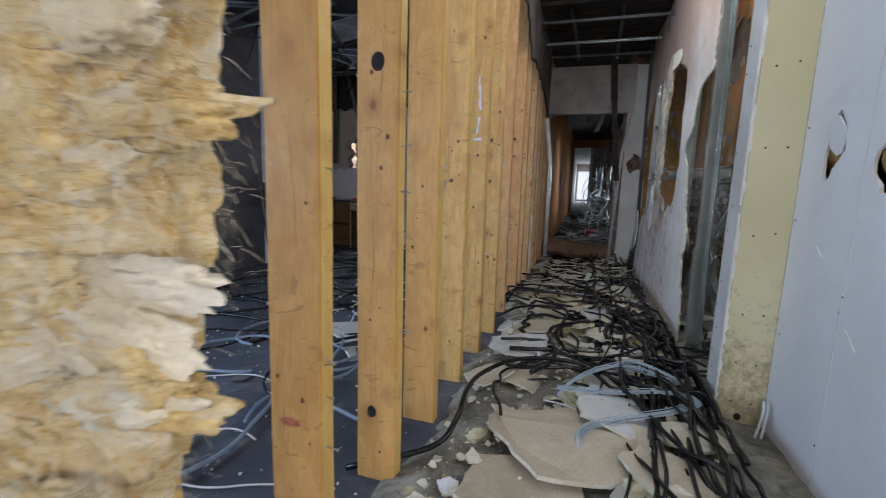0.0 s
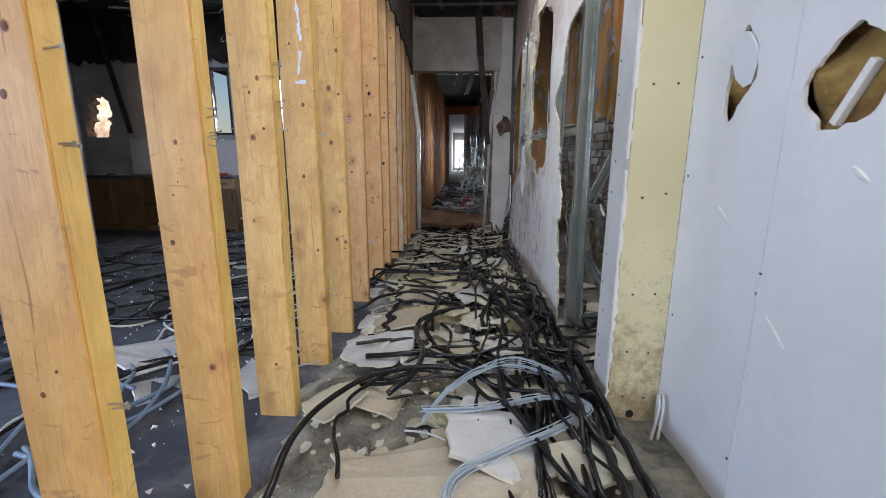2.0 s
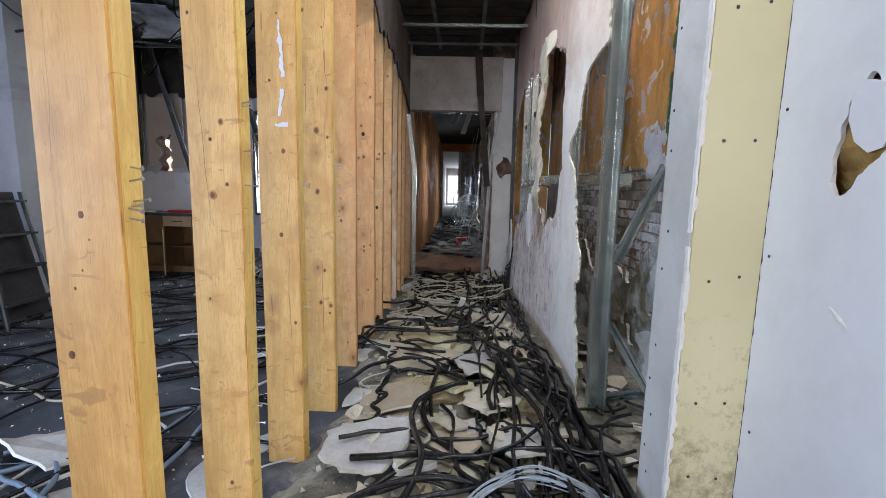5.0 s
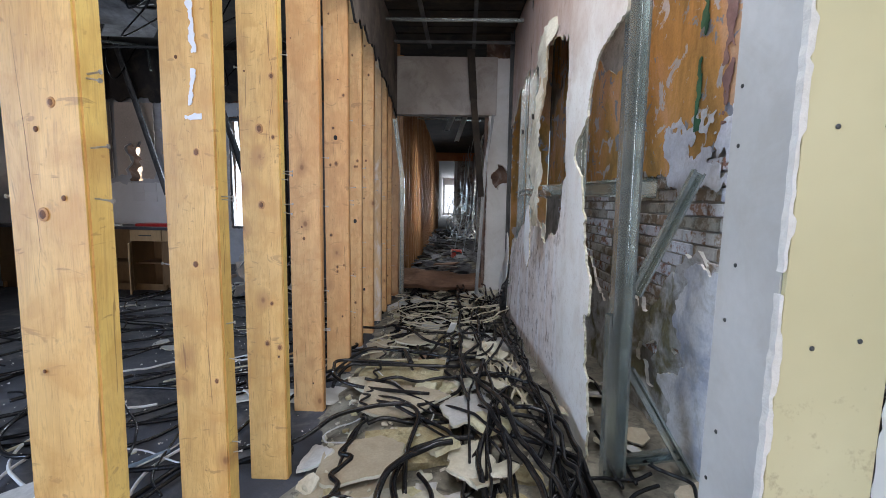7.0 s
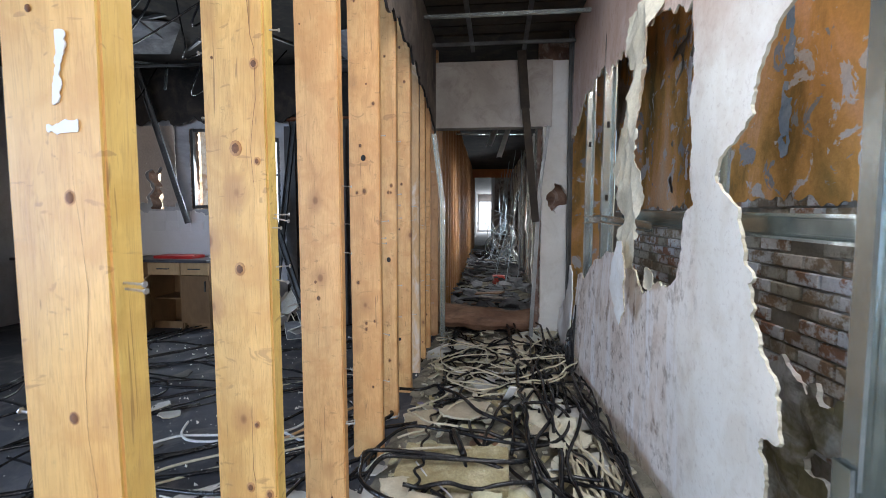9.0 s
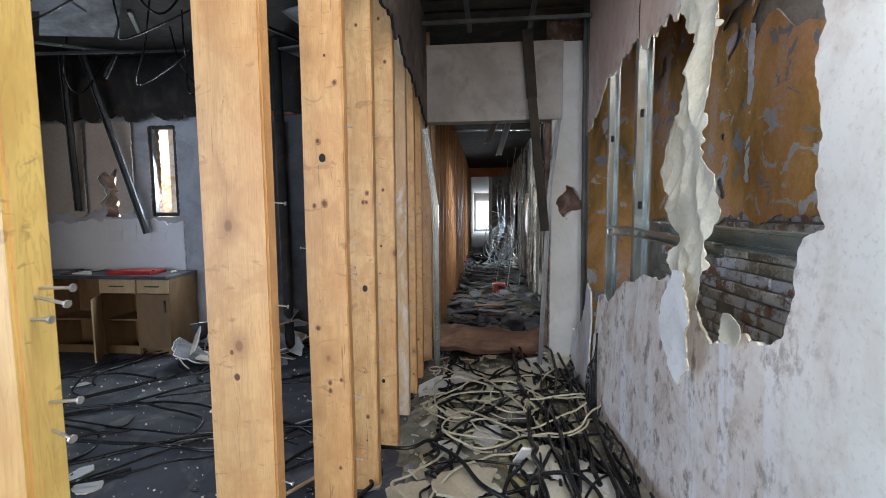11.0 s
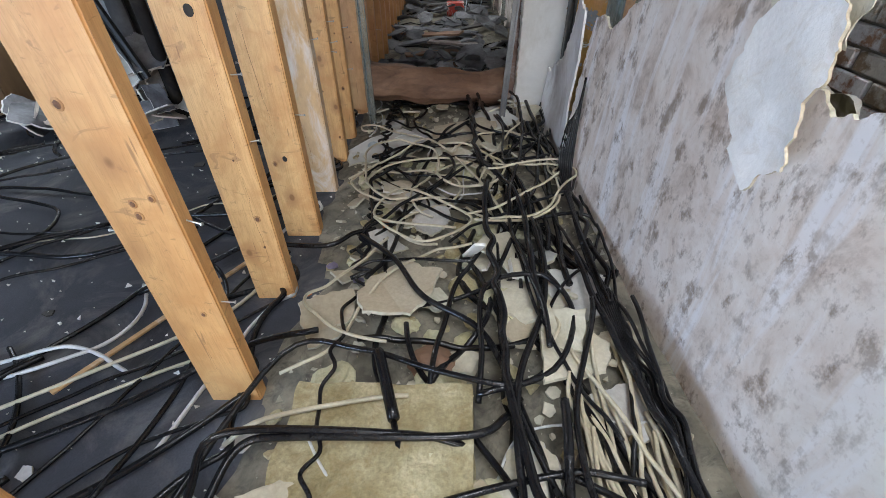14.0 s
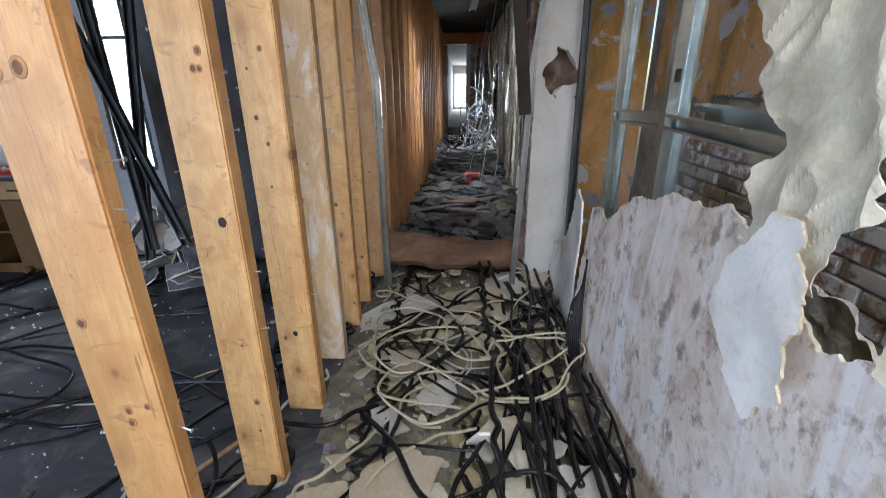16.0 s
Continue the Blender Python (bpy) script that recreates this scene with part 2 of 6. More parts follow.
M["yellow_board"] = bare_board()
M["white_wall"] = rough_mat("white_painted_board", (0.68, 0.685, 0.69), (0.75, 0.755, 0.76), 0.55, 0.8, 30, 0, 0.05, (0.6, 0.59, 0.57), 0.35, grain=0.05)
M["grey_board"] = rough_mat("grey_painted_board", (0.52, 0.52, 0.49), (0.66, 0.66, 0.63), 0.75, 1.4, 40, 0, 0.06, (0.42, 0.39, 0.33), 0.4, grain=0.08)
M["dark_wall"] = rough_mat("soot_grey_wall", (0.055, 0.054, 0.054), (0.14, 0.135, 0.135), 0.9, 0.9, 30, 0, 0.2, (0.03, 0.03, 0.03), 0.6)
M["block_wall"] = rough_mat("grey_blockwork", (0.1, 0.098, 0.1), (0.2, 0.195, 0.2), 0.9, 0.9, 30, 0, 0.3, (0.05, 0.048, 0.048), 0.6)
M["room_wall"] = rough_mat("room_plaster", (0.32, 0.335, 0.355), (0.54, 0.555, 0.58), 0.85, 0.7, 30, 0, 0.1, (0.2, 0.19, 0.18), 0.5, grain=0.12)
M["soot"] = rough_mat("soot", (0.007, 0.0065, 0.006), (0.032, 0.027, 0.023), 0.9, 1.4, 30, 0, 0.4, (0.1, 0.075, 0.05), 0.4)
M["carpet"] = rough_mat("grey_blue_carpet", (0.04, 0.043, 0.053), (0.092, 0.098, 0.118), 0.95, 1.1, 160, 0, 0.6, (0.24, 0.23, 0.22), 0.45, grain=0.45)
M["dust"] = rough_mat("plaster_dust", (0.13, 0.12, 0.095), (0.34, 0.31, 0.24), 0.95, 5.0, 50, 0, 0.8, (0.07, 0.065, 0.055), 0.85)
def fibre_wool(name, deep, mid, pale):
    """Matted mineral wool: swirling strands between three colours."""
    m, t, n, l, p = nodes_of(name)
    v = coords(t, (1, 1, 1.6), False)
    a = noise_tex(t, v, 7, 7, 0.68, 1.6)
    sv = t.nodes.new("ShaderNodeMapping")
    sv.inputs["Scale"].default_value = (16, 16, 26)
    sv.inputs["Rotation"].default_value = (0, 0.5, 0)
    l.new(v, sv.inputs["Vector"])
    b = noise_tex(t, sv.outputs[0], 1.2, 6, 0.7, 2.2)
    c = ramp(t, a, (0.32, deep), (0.5, mid), (0.66, pale))
    c = mix(t, 0.5, c, ramp(t, b, (0.36, (0.6, 0.46, 0.28)), (0.54, (1, 1, 1))), "MULTIPLY")
    l.new(c, p.inputs["Base Color"])
    p.inputs["Roughness"].default_value = 1.0
    bump(t, p, b, 0.9, 0.01)
    return m


M["wool"] = fibre_wool("mineral_wool", (0.62, 0.38, 0.11), (0.88, 0.69, 0.32), (0.93, 0.87, 0.66))
M["wool_slab"] = rough_mat("mineral_wool_slab", (0.4, 0.33, 0.17), (0.64, 0.57, 0.36), 1.0, 6, 70, 0, 1.0, (0.3, 0.22, 0.1), 0.7, grain=0.6)
M["wool_pale"] = rough_mat("pale_yellow_wool", (0.5, 0.46, 0.27), (0.72, 0.69, 0.48), 1.0, 6, 70, 0, 1.0, (0.38, 0.32, 0.16), 0.4, grain=0.35)
M["cable_black"] = rough_mat("black_cable_sheath", (0.005, 0.005, 0.006), (0.012, 0.0125, 0.0145), 0.25, 6, 60, 0, 0.05, (0.1, 0.095, 0.085), 0.12)
M["cable_black"].node_tree.nodes["Principled BSDF"].inputs["Specular IOR Level"].default_value = 0.4
M["cable_blue"] = rough_mat("blue_grey_cable", (0.14, 0.2, 0.27), (0.24, 0.31, 0.38), 0.5, 6, 60, 0, 0.05)
M["cable_beige"] = rough_mat("beige_cable", (0.5, 0.44, 0.3), (0.66, 0.6, 0.45), 0.5, 6, 60, 0, 0.05, (0.3, 0.26, 0.2), 0.4)
M["cable_white"] = rough_mat("white_cable", (0.56, 0.56, 0.55), (0.74, 0.74, 0.72), 0.5, 6, 60, 0, 0.05)
M["beam_board"] = rough_mat("sooty_beam_board", (0.3, 0.275, 0.245), (0.46, 0.43, 0.39), 0.8, 1.3, 40, 0, 0.1, (0.19, 0.165, 0.145), 0.6, grain=0.1)
M["brown_wood"] = rough_mat("rotten_brown_wood", (0.16, 0.085, 0.05), (0.36, 0.22, 0.14), 0.8, 3, 40, 0, 0.7, (0.07, 0.04, 0.03), 0.6, (0.4, 1, 1))


# ---- mesh helpers ----
def part(name, bm, material, parent=None, label=""):
    me = bpy.data.meshes.new(name)
    bm.to_mesh(me)
    bm.free()
    for mt in (material if isinstance(material, (list, tuple)) else [material]):
        me.materials.append(M[mt])
    ob = new(name, me)
    ob.parent = parent
    if label:
        tagged(ob, label)
    return ob


def mesh_ob(name, verts, faces, materials, index=None, smooth=False, parent=None):
    me = bpy.data.meshes.new(name)
    me.from_pydata([tuple(v) for v in verts], [], faces)
    for mt in materials:
        me.materials.append(M[mt])
    if index is not None:
        me.polygons.foreach_set("material_index", index)
    if smooth:
        me.polygons.foreach_set("use_smooth", [True] * len(me.polygons))
    me.update()
    ob = new(name, me)
    ob.parent = parent
    return ob


def box(bm, x0, x1, y0, y1, z0, z1, bevel=0.0):
    made = bmesh.ops.create_cube(bm, size=1.0, matrix=Matrix.Translation(((x0 + x1) / 2, (y0 + y1) / 2, (z0 + z1) / 2)) @ Matrix.Diagonal((x1 - x0, y1 - y0, z1 - z0, 1)))
    if bevel:
        edges = {e for v in made["verts"] for e in v.link_edges}
        bmesh.ops.bevel(bm, geom=list(edges), offset=bevel, segments=2, affect="EDGES", profile=0.6)
    return bm


def block(name, x0, x1, y0, y1, z0, z1, material, parent=None, bevel=0.0):
    return part(name, box(bmesh.new(), x0, x1, y0, y1, z0, z1, bevel), material, parent)


def structure(ob, label=""):
    return tagged(ob, label, kind="structure")


def tube_data(pts, r, n=7):
    """Verts and faces of a round tube along the points."""
    pts = [Vector(p) for p in pts]
    verts, faces = [], []
    up = Vector((0.13, 0.2, 1)).normalized()
    for i, p in enumerate(pts):
        d = (pts[min(i + 1, len(pts) - 1)] - pts[max(i - 1, 0)]).normalized()
        a = d.cross(up)
        a = a.normalized() if a.length > 1e-4 else Vector((1, 0, 0))
        b = a.cross(d)
        for k in range(n):
            w = 2 * math.pi * k / n
            verts.append(p + r * (math.cos(w) * a + math.sin(w) * b))
    for i in range(len(pts) - 1):
        for k in range(n):
            faces.append((i * n + k, i * n + (k + 1) % n, (i + 1) * n + (k + 1) % n, (i + 1) * n + k))
    faces += [tuple(range(n - 1, -1, -1)), tuple((len(pts) - 1) * n + k for k in range(n))]
    return verts, faces


def smooth_line(pts, per=6):
    """A Catmull-Rom line through the points."""
    p = [Vector(q) for q in pts]
    p = [2 * p[0] - p[1]] + p + [2 * p[-1] - p[-2]]
    out = []
    for i in range(1, len(p) - 2):
        for k in range(per):
            s = k / per
            out.append(0.5 * ((2 * p[i]) + (p[i + 1] - p[i - 1]) * s + (2 * p[i - 1] - 5 * p[i] + 4 * p[i + 1] - p[i + 2]) * s * s + (3 * p[i] - p[i - 1] - 3 * p[i + 1] + p[i + 2]) * s ** 3))
    return out + [p[-2]]


def heap(x, y, ground=False):
    """Height of the rubble over the floor of the corridor."""
    h = 0.045 + 0.05 * noise.noise((x * 2.1, y * 1.7, 0.3)) + 0.03 * noise.noise((x * 6, y * 6, 4.2))
    h += 0.05 * max(0.0, min(1.0, (x - 0.1) / 0.6))
    edge = -0.72 + 0.1 * noise.noise((y * 1.8, 2.0, 0.5)) + 0.06 * noise.noise((y * 7, x * 3, 1.5))
    h = max(0.004, h) * max(0.0, min(1.0, (x - edge) / 0.2))
    return h if h > 0.002 or not ground else -0.01


def torn(name, place, u0, u1, v0, v1, inside, thick, materials, cell=0.025, bulge=None, seed=0.0):
    """A board standing in the plane u, v with torn holes: inside(u, v) says what is left. place(u, v, w) gives the point at depth w."""
    nu, nv = int((u1 - u0) / cell), int((v1 - v0) / cell)
    keep = [[inside(u0 + (i + 0.5) * cell, v0 + (j + 0.5) * cell) for j in range(nv)] for i in range(nu)]
    has = lambda i, j: 0 <= i < nu and 0 <= j < nv and keep[i][j]
    beside = {}
    for i in range(nu):
        for j in range(nv):
            if keep[i][j]:
                for a, b, p, q in ((i - 1, j, (i, j + 1), (i, j)), (i + 1, j, (i + 1, j), (i + 1, j + 1)), (i, j - 1, (i, j), (i + 1, j)), (i, j + 1, (i + 1, j + 1), (i, j + 1))):
                    if not has(a, b):
                        beside.setdefault(p, []).append(q)
                        beside.setdefault(q, []).append(p)
    at = {k: (float(k[0]), float(k[1])) for k in beside}
    for _ in range(1):
        at = {k: (0.4 * at[k][0] + 0.6 * sum(at[o][0] for o in os) / len(os), 0.4 * at[k][1] + 0.6 * sum(at[o][1] for o in os) / len(os)) if 0 < k[0] < nu and 0 < k[1] < nv else at[k] for k, os in beside.items()}
    ids, verts, faces, index = {}, [], [], []

    def vid(i, j, back):
        key = (i, j, back)
        if key not in ids:
            a, b = at.get((i, j), (i, j))
            u, v = u0 + a * cell, v0 + b * cell
            if (i, j) in at:
                s = 0.5 * cell
                u += s * noise.noise((u * 31, v * 31, seed + (0.6 if back else 0)))
                v += s * noise.noise((u * 31, v * 31, seed + 9 + (0.6 if back else 0)))
            ids[key] = len(verts)
            verts.append(place(u, v, (thick if back else 0) + (bulge(u, v) if bulge else 0)))
        return ids[key]

    for i in range(nu):
        for j in range(nv):
            if not keep[i][j]:
                continue
            faces.append((vid(i, j, 0), vid(i + 1, j, 0), vid(i + 1, j + 1, 0), vid(i, j + 1, 0)))
            faces.append((vid(i, j + 1, 1), vid(i + 1, j + 1, 1), vid(i + 1, j, 1), vid(i, j, 1)))
            index += [0, 0]
            for a, b, p, q in ((i - 1, j, (i, j + 1), (i, j)), (i + 1, j, (i + 1, j), (i + 1, j + 1)), (i, j - 1, (i, j), (i + 1, j)), (i, j + 1, (i + 1, j + 1), (i, j + 1))):
                if not has(a, b):
                    faces.append((vid(*q, 0), vid(*p, 0), vid(*p, 1), vid(*q, 1)))
                    index.append(1)
    return mesh_ob(name, verts, faces, materials, index)


def saw(v, seed):
    """A line of straight pieces between chance heights."""
    k = math.floor(v)
    a, b = (2 * ((math.sin((n + seed * 17.3) * 12.9898) * 43758.5453) % 1.0) - 1 for n in (k, k + 1))
    return a + (b - a) * (v - k)


def jag(v, seed, size=0.05):
    """Angular tears of three sizes."""
    return size * (0.6 * saw(v * 6, seed) + 0.55 * saw(v * 15, seed + 1.7) + 0.3 * saw(v * 37, seed + 5.1))


def between(v, knots):
    """A straight-line curve through (v, u) knots in rising v."""
    if v <= knots[0][0]:
        return knots[0][1]
    for (a, p), (b, q) in zip(knots, knots[1:]):
        if v <= b:
            return p + (q - p) * (v - a) / (b - a)
    return knots[-1][1]


def add_mats():
    M["mortar"] = rough_mat("old_mortar", (0.2, 0.18, 0.15), (0.4, 0.37, 0.32), 0.95, 3, 40, 0, 0.8, (0.1, 0.11, 0.07), 0.6)
    M["far_brick"] = rough_mat("dirty_brick", (0.1, 0.06, 0.045), (0.28, 0.18, 0.13), 0.9, 3, 40, 0, 0.6, (0.4, 0.38, 0.35), 0.5)
    M["scorched"] = rough_mat("scorched_board", (0.22, 0.17, 0.14), (0.62, 0.59, 0.56), 0.9, 1.8, 30, 0, 0.3, (0.06, 0.05, 0.045), 0.8)
    # board with orange light put into its colour
    M["orange_glow"] = rough_mat("orange_lit_board", (0.5, 0.17, 0.06), (0.65, 0.28, 0.1), 0.7, 2, 30, 0, 0.2)
    M["brown_wool"] = rough_mat("brown_wool", (0.2, 0.1, 0.025), (0.46, 0.29, 0.09), 1.0, 7, 90, 0, 1.0)
    M["cream_paper"] = rough_mat("cream_board_paper", (0.56, 0.51, 0.38), (0.72, 0.68, 0.55), 0.9, 4, 60, 0, 0.3, (0.42, 0.36, 0.24), 0.4)
    M["knot"] = rough_mat("knot_wood", (0.12, 0.05, 0.02), (0.24, 0.105, 0.042), 0.7, 30, 120, 0, 0.3)
    M["knot_halo"] = rough_mat("knot_halo_wood", (0.42, 0.19, 0.06), (0.56, 0.29, 0.105), 0.6, 30, 120, 0, 0.2)
    M["red_paint"] = rough_mat("red_paint", (0.5, 0.12, 0.07), (0.6, 0.25, 0.13), 0.7, 30, 120, 0, 0.2)
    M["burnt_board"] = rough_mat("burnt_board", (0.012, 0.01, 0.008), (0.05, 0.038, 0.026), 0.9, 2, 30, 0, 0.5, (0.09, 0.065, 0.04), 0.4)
    M["brick"] = bm_brick()
    M["ochre"] = ochre_paint()


def bm_brick():
    """Old bricks: some bare red, most with grey-white paint left on them."""
    m, t, n, l, p = nodes_of("old_brick")
    v = coords(t)
    oi = t.nodes.new("ShaderNodeObjectInfo")
    a = noise_tex(t, v, 7, 5, 0.7)
    b = noise_tex(t, v, 60, 4, 0.7)
    red = ramp(t, oi.outputs["Random"], (0.0, (0.3, 0.14, 0.09)), (0.5, (0.27, 0.2, 0.13)), (1.0, (0.2, 0.17, 0.13)))
    paint = ramp(t, oi.outputs["Random"], (0.1, (0.62, 0.64, 0.68)), (0.6, (0.52, 0.5, 0.46)), (0.9, (0.36, 0.34, 0.28)))
    c = mix(t, ramp(t, a, (0.44, (0, 0, 0)), (0.52, (1, 1, 1))), red, paint)
    c = mix(t, 0.4, c, ramp(t, b, (0.3, (0.4, 0.4, 0.4)), (0.65, (1, 1, 1))), "MULTIPLY")
    l.new(c, p.inputs["Base Color"])
    p.inputs["Roughness"].default_value = 0.92
    bump(t, p, mix(t, 0.5, a, b), 0.7, 0.008)
    return m


def ochre_paint():
    """Peeling ochre paint with broad drips, blue-grey and white under-coats."""
    m, t, n, l, p = nodes_of("ochre_paint")
    v = coords(t, (1, 1, 0.35), False)
    v2 = coords(t, (1, 1, 1), False)
    a = noise_tex(t, v, 2.6, 5, 0.6, 0.5)
    b = noise_tex(t, v2, 4.2, 6, 0.65, 0.8)
    f = noise_tex(t, v2, 55, 4, 0.7)
    c = ramp(t, a, (0.3, (0.13, 0.1, 0.035)), (0.4, (0.36, 0.2, 0.05)), (0.5, (0.56, 0.3, 0.085)), (0.58, (0.64, 0.36, 0.18)), (0.72, (0.58, 0.42, 0.28)))
    c = mix(t, ramp(t, b, (0.585, (0, 0, 0)), (0.6, (1, 1, 1))), c, (0.5, 0.49, 0.5))
    c = mix(t, ramp(t, b, (0.385, (1, 1, 1)), (0.4, (0, 0, 0))), c, (0.25, 0.27, 0.3))
    c = mix(t, 0.35, c, ramp(t, f, (0.3, (0.35, 0.35, 0.35)), (0.65, (1, 1, 1))), "MULTIPLY")
    l.new(c, p.inputs["Base Color"])
    p.inputs["Roughness"].default_value = 0.75
    bump(t, p, mix(t, 0.5, b, f), 0.6, 0.006)
    return m


add_mats()
M["sand_paper"] = rough_mat("buff_board_paper", (0.44, 0.37, 0.26), (0.58, 0.51, 0.38), 0.9, 2, 60, 0, 0.15, (0.33, 0.27, 0.18), 0.35)
M["dirty_gypsum"] = rough_mat("dirty_gypsum", (0.46, 0.43, 0.32), (0.66, 0.64, 0.52), 0.95, 8, 70, 0, 0.5, (0.36, 0.31, 0.2), 0.5, grain=0.2)
M["pale_plaster"] = rough_mat("pale_plaster", (0.46, 0.45, 0.42), (0.62, 0.61, 0.58), 0.85, 4, 50, 0, 0.2, (0.35, 0.32, 0.28), 0.4)
M["grey_debris"] = rough_mat("grey_debris", (0.05, 0.053, 0.06), (0.27, 0.275, 0.29), 0.9, 2.5, 40, 0, 0.3, (0.08, 0.07, 0.07), 0.5)
M["dark_debris"] = rough_mat("dark_debris", (0.04, 0.04, 0.04), (0.14, 0.13, 0.12), 0.9, 4, 40, 0, 0.3)
M["crumb"] = rough_mat("crumbs", (0.4, 0.36, 0.26), (0.6, 0.57, 0.48), 0.95, 9, 60, 0, 0.3)
M["cable_pale_blue"] = rough_mat("pale_blue_wire", (0.3, 0.37, 0.42), (0.48, 0.55, 0.6), 0.45, 6, 60, 0, 0.05)
M["red_white"] = rough_mat("red_white_carton", (0.6, 0.08, 0.06), (0.7, 0.55, 0.5), 0.7, 4, 40, 0, 0.1, spread=(0.48, 0.52))
M["white_plaster"] = rough_mat("white_wall_plaster", (0.42, 0.46, 0.54), (0.74, 0.75, 0.76), 0.9, 3, 50, 0, 0.3, (0.3, 0.27, 0.2), 0.5, spread=(0.36, 0.5))
M["damp_plaster"] = rough_mat("damp_plaster", (0.2, 0.18, 0.1), (0.56, 0.57, 0.57), 0.9, 2.4, 40, 0, 0.9, (0.13, 0.115, 0.07), 0.75, spread=(0.42, 0.56))
M["pale_blue_paint"] = rough_mat("pale_blue_paint", (0.5, 0.54, 0.6), (0.66, 0.68, 0.72), 0.7, 4, 40, 0, 0.3, (0.3, 0.28, 0.26), 0.5)
M["green_paint"] = rough_mat("green_paint", (0.02, 0.1, 0.05), (0.05, 0.17, 0.09), 0.6, 6, 50, 0, 0.3)
M["maroon_paint"] = rough_mat("maroon_paint", (0.2, 0.11, 0.1), (0.36, 0.22, 0.19), 0.7, 6, 50, 0, 0.3)
M["blue_paint"] = rough_mat("blue_paint", (0.16, 0.24, 0.34), (0.3, 0.36, 0.45), 0.7, 6, 50, 0, 0.3)
M["pale_wool"] = rough_mat("pale_wool", (0.78, 0.68, 0.42), (0.9, 0.85, 0.68), 1.0, 9, 90, 0, 1.0)
M["tan_board"] = rough_mat("tan_board", (0.5, 0.43, 0.36), (0.62, 0.54, 0.46), 0.9, 1, 40, 0, 0.1)
M["dark_top"] = rough_mat("dark_worktop", (0.03, 0.032, 0.04), (0.08, 0.085, 0.1), 0.4, 2, 40, 0, 0.1, (0.2, 0.19, 0.18), 0.4)
M["cabinet_wood"] = rough_mat("brown_cabinet", (0.15, 0.085, 0.036), (0.27, 0.165, 0.075), 0.6, 2, 30, 0, 0.2, stretch=(1, 1, 0.3))
M["cabinet_pale"] = rough_mat("pale_cabinet", (0.36, 0.235, 0.11), (0.48, 0.33, 0.17), 0.6, 2, 30, 0, 0.2, stretch=(1, 1, 0.3))
M["red_tray"] = rough_mat("red_plastic", (0.42, 0.02, 0.02), (0.5, 0.04, 0.035), 0.4, 3, 40, 0, 0.05)
M["copper"] = rough_mat("rusty_pipe", (0.22, 0.08, 0.04), (0.34, 0.14, 0.07), 0.6, 5, 40, 0.4, 0.3)
M["orange_scrap"] = rough_mat("orange_plastic", (0.55, 0.13, 0.02), (0.65, 0.2, 0.04), 0.5, 6, 40, 0, 0.05)
M["violet_foil"] = rough_mat("violet_foil", (0.2, 0.16, 0.26), (0.36, 0.32, 0.42), 0.35, 9, 60, 0.3, 0.2)


M["sky_glow"] = bpy.data.materials.new("bright_sky")
M["sky_glow"].use_nodes = True
glow = M["sky_glow"].node_tree.nodes["Principled BSDF"]
glow.inputs["Base Color"].default_value = (0.8, 0.85, 0.9, 1)
glow.inputs["Emission Color"].default_value = (0.86, 0.93, 1.0, 1)
glow.inputs["Emission Strength"].default_value = 1.6


# ---- the large structure ----
structure(block("floor", -7.2, 3.2, -6.2, 46, -0.2, 0, "carpet"), "worn grey-blue carpet floor strewn with plaster dust")
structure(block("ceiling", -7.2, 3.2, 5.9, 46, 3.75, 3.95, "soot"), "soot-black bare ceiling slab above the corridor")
# the slab is left open over the near corridor for the added overhead lamps
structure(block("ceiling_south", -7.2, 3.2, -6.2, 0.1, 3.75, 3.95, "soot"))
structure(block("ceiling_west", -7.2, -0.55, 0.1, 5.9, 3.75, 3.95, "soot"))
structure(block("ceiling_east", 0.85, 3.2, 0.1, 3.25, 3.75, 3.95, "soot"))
# gap between these two strips is made for the added cavity lamp
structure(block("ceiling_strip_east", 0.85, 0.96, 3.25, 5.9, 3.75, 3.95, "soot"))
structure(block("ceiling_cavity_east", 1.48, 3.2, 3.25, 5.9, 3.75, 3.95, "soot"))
# closing walls behind the walk: south window opening, east one added for fill
structure(block("wall_south_sill", -7.2, 3.2, -6.2, -6.0, 0, 0.6, "room_wall"))
structure(block("wall_south_head", -7.2, 3.2, -6.2, -6.0, 3.1, 3.75, "room_wall"))
structure(block("wall_south_west", -7.2, -1.6, -6.2, -6.0, 0.6, 3.1, "room_wall"))
structure(block("wall_south_east", 1.9, 3.2, -6.2, -6.0, 0.6, 3.1, "room_wall"))
structure(block("wall_back_sill", 3.0, 3.2, -6.0, 2.86, 0, 0.8, "room_wall"))
structure(block("wall_back_head", 3.0, 3.2, -6.0, 2.86, 2.9, 3.75, "room_wall"))
structure(block("wall_back_south", 3.0, 3.2, -6.0, -2.6, 0.8, 2.9, "room_wall"))
structure(block("wall_back_north", 3.0, 3.2, 0.4, 2.86, 0.8, 2.9, "room_wall"))
# west wall of the room with a long window
structure(block("wall_west_sill", -5.2, -5.0, -6.0, 6.0, 0, 0.95, "block_wall"))
structure(block("wall_west_head", -5.2, -5.0, -6.0, 6.0, 2.65, 3.75, "block_wall"))
structure(block("wall_west_south", -5.2, -5.0, -6.0, -1.6, 0.95, 2.65, "block_wall"))
structure(block("wall_west_north", -5.2, -5.0, 2.6, 6.0, 0.95, 2.65, "block_wall"), "soot-darkened grey partition beside the column")
structure(block("wall_alcove", -7.2, -5.2, 5.8, 6.0, 0, 3.75, "dark_wall"))
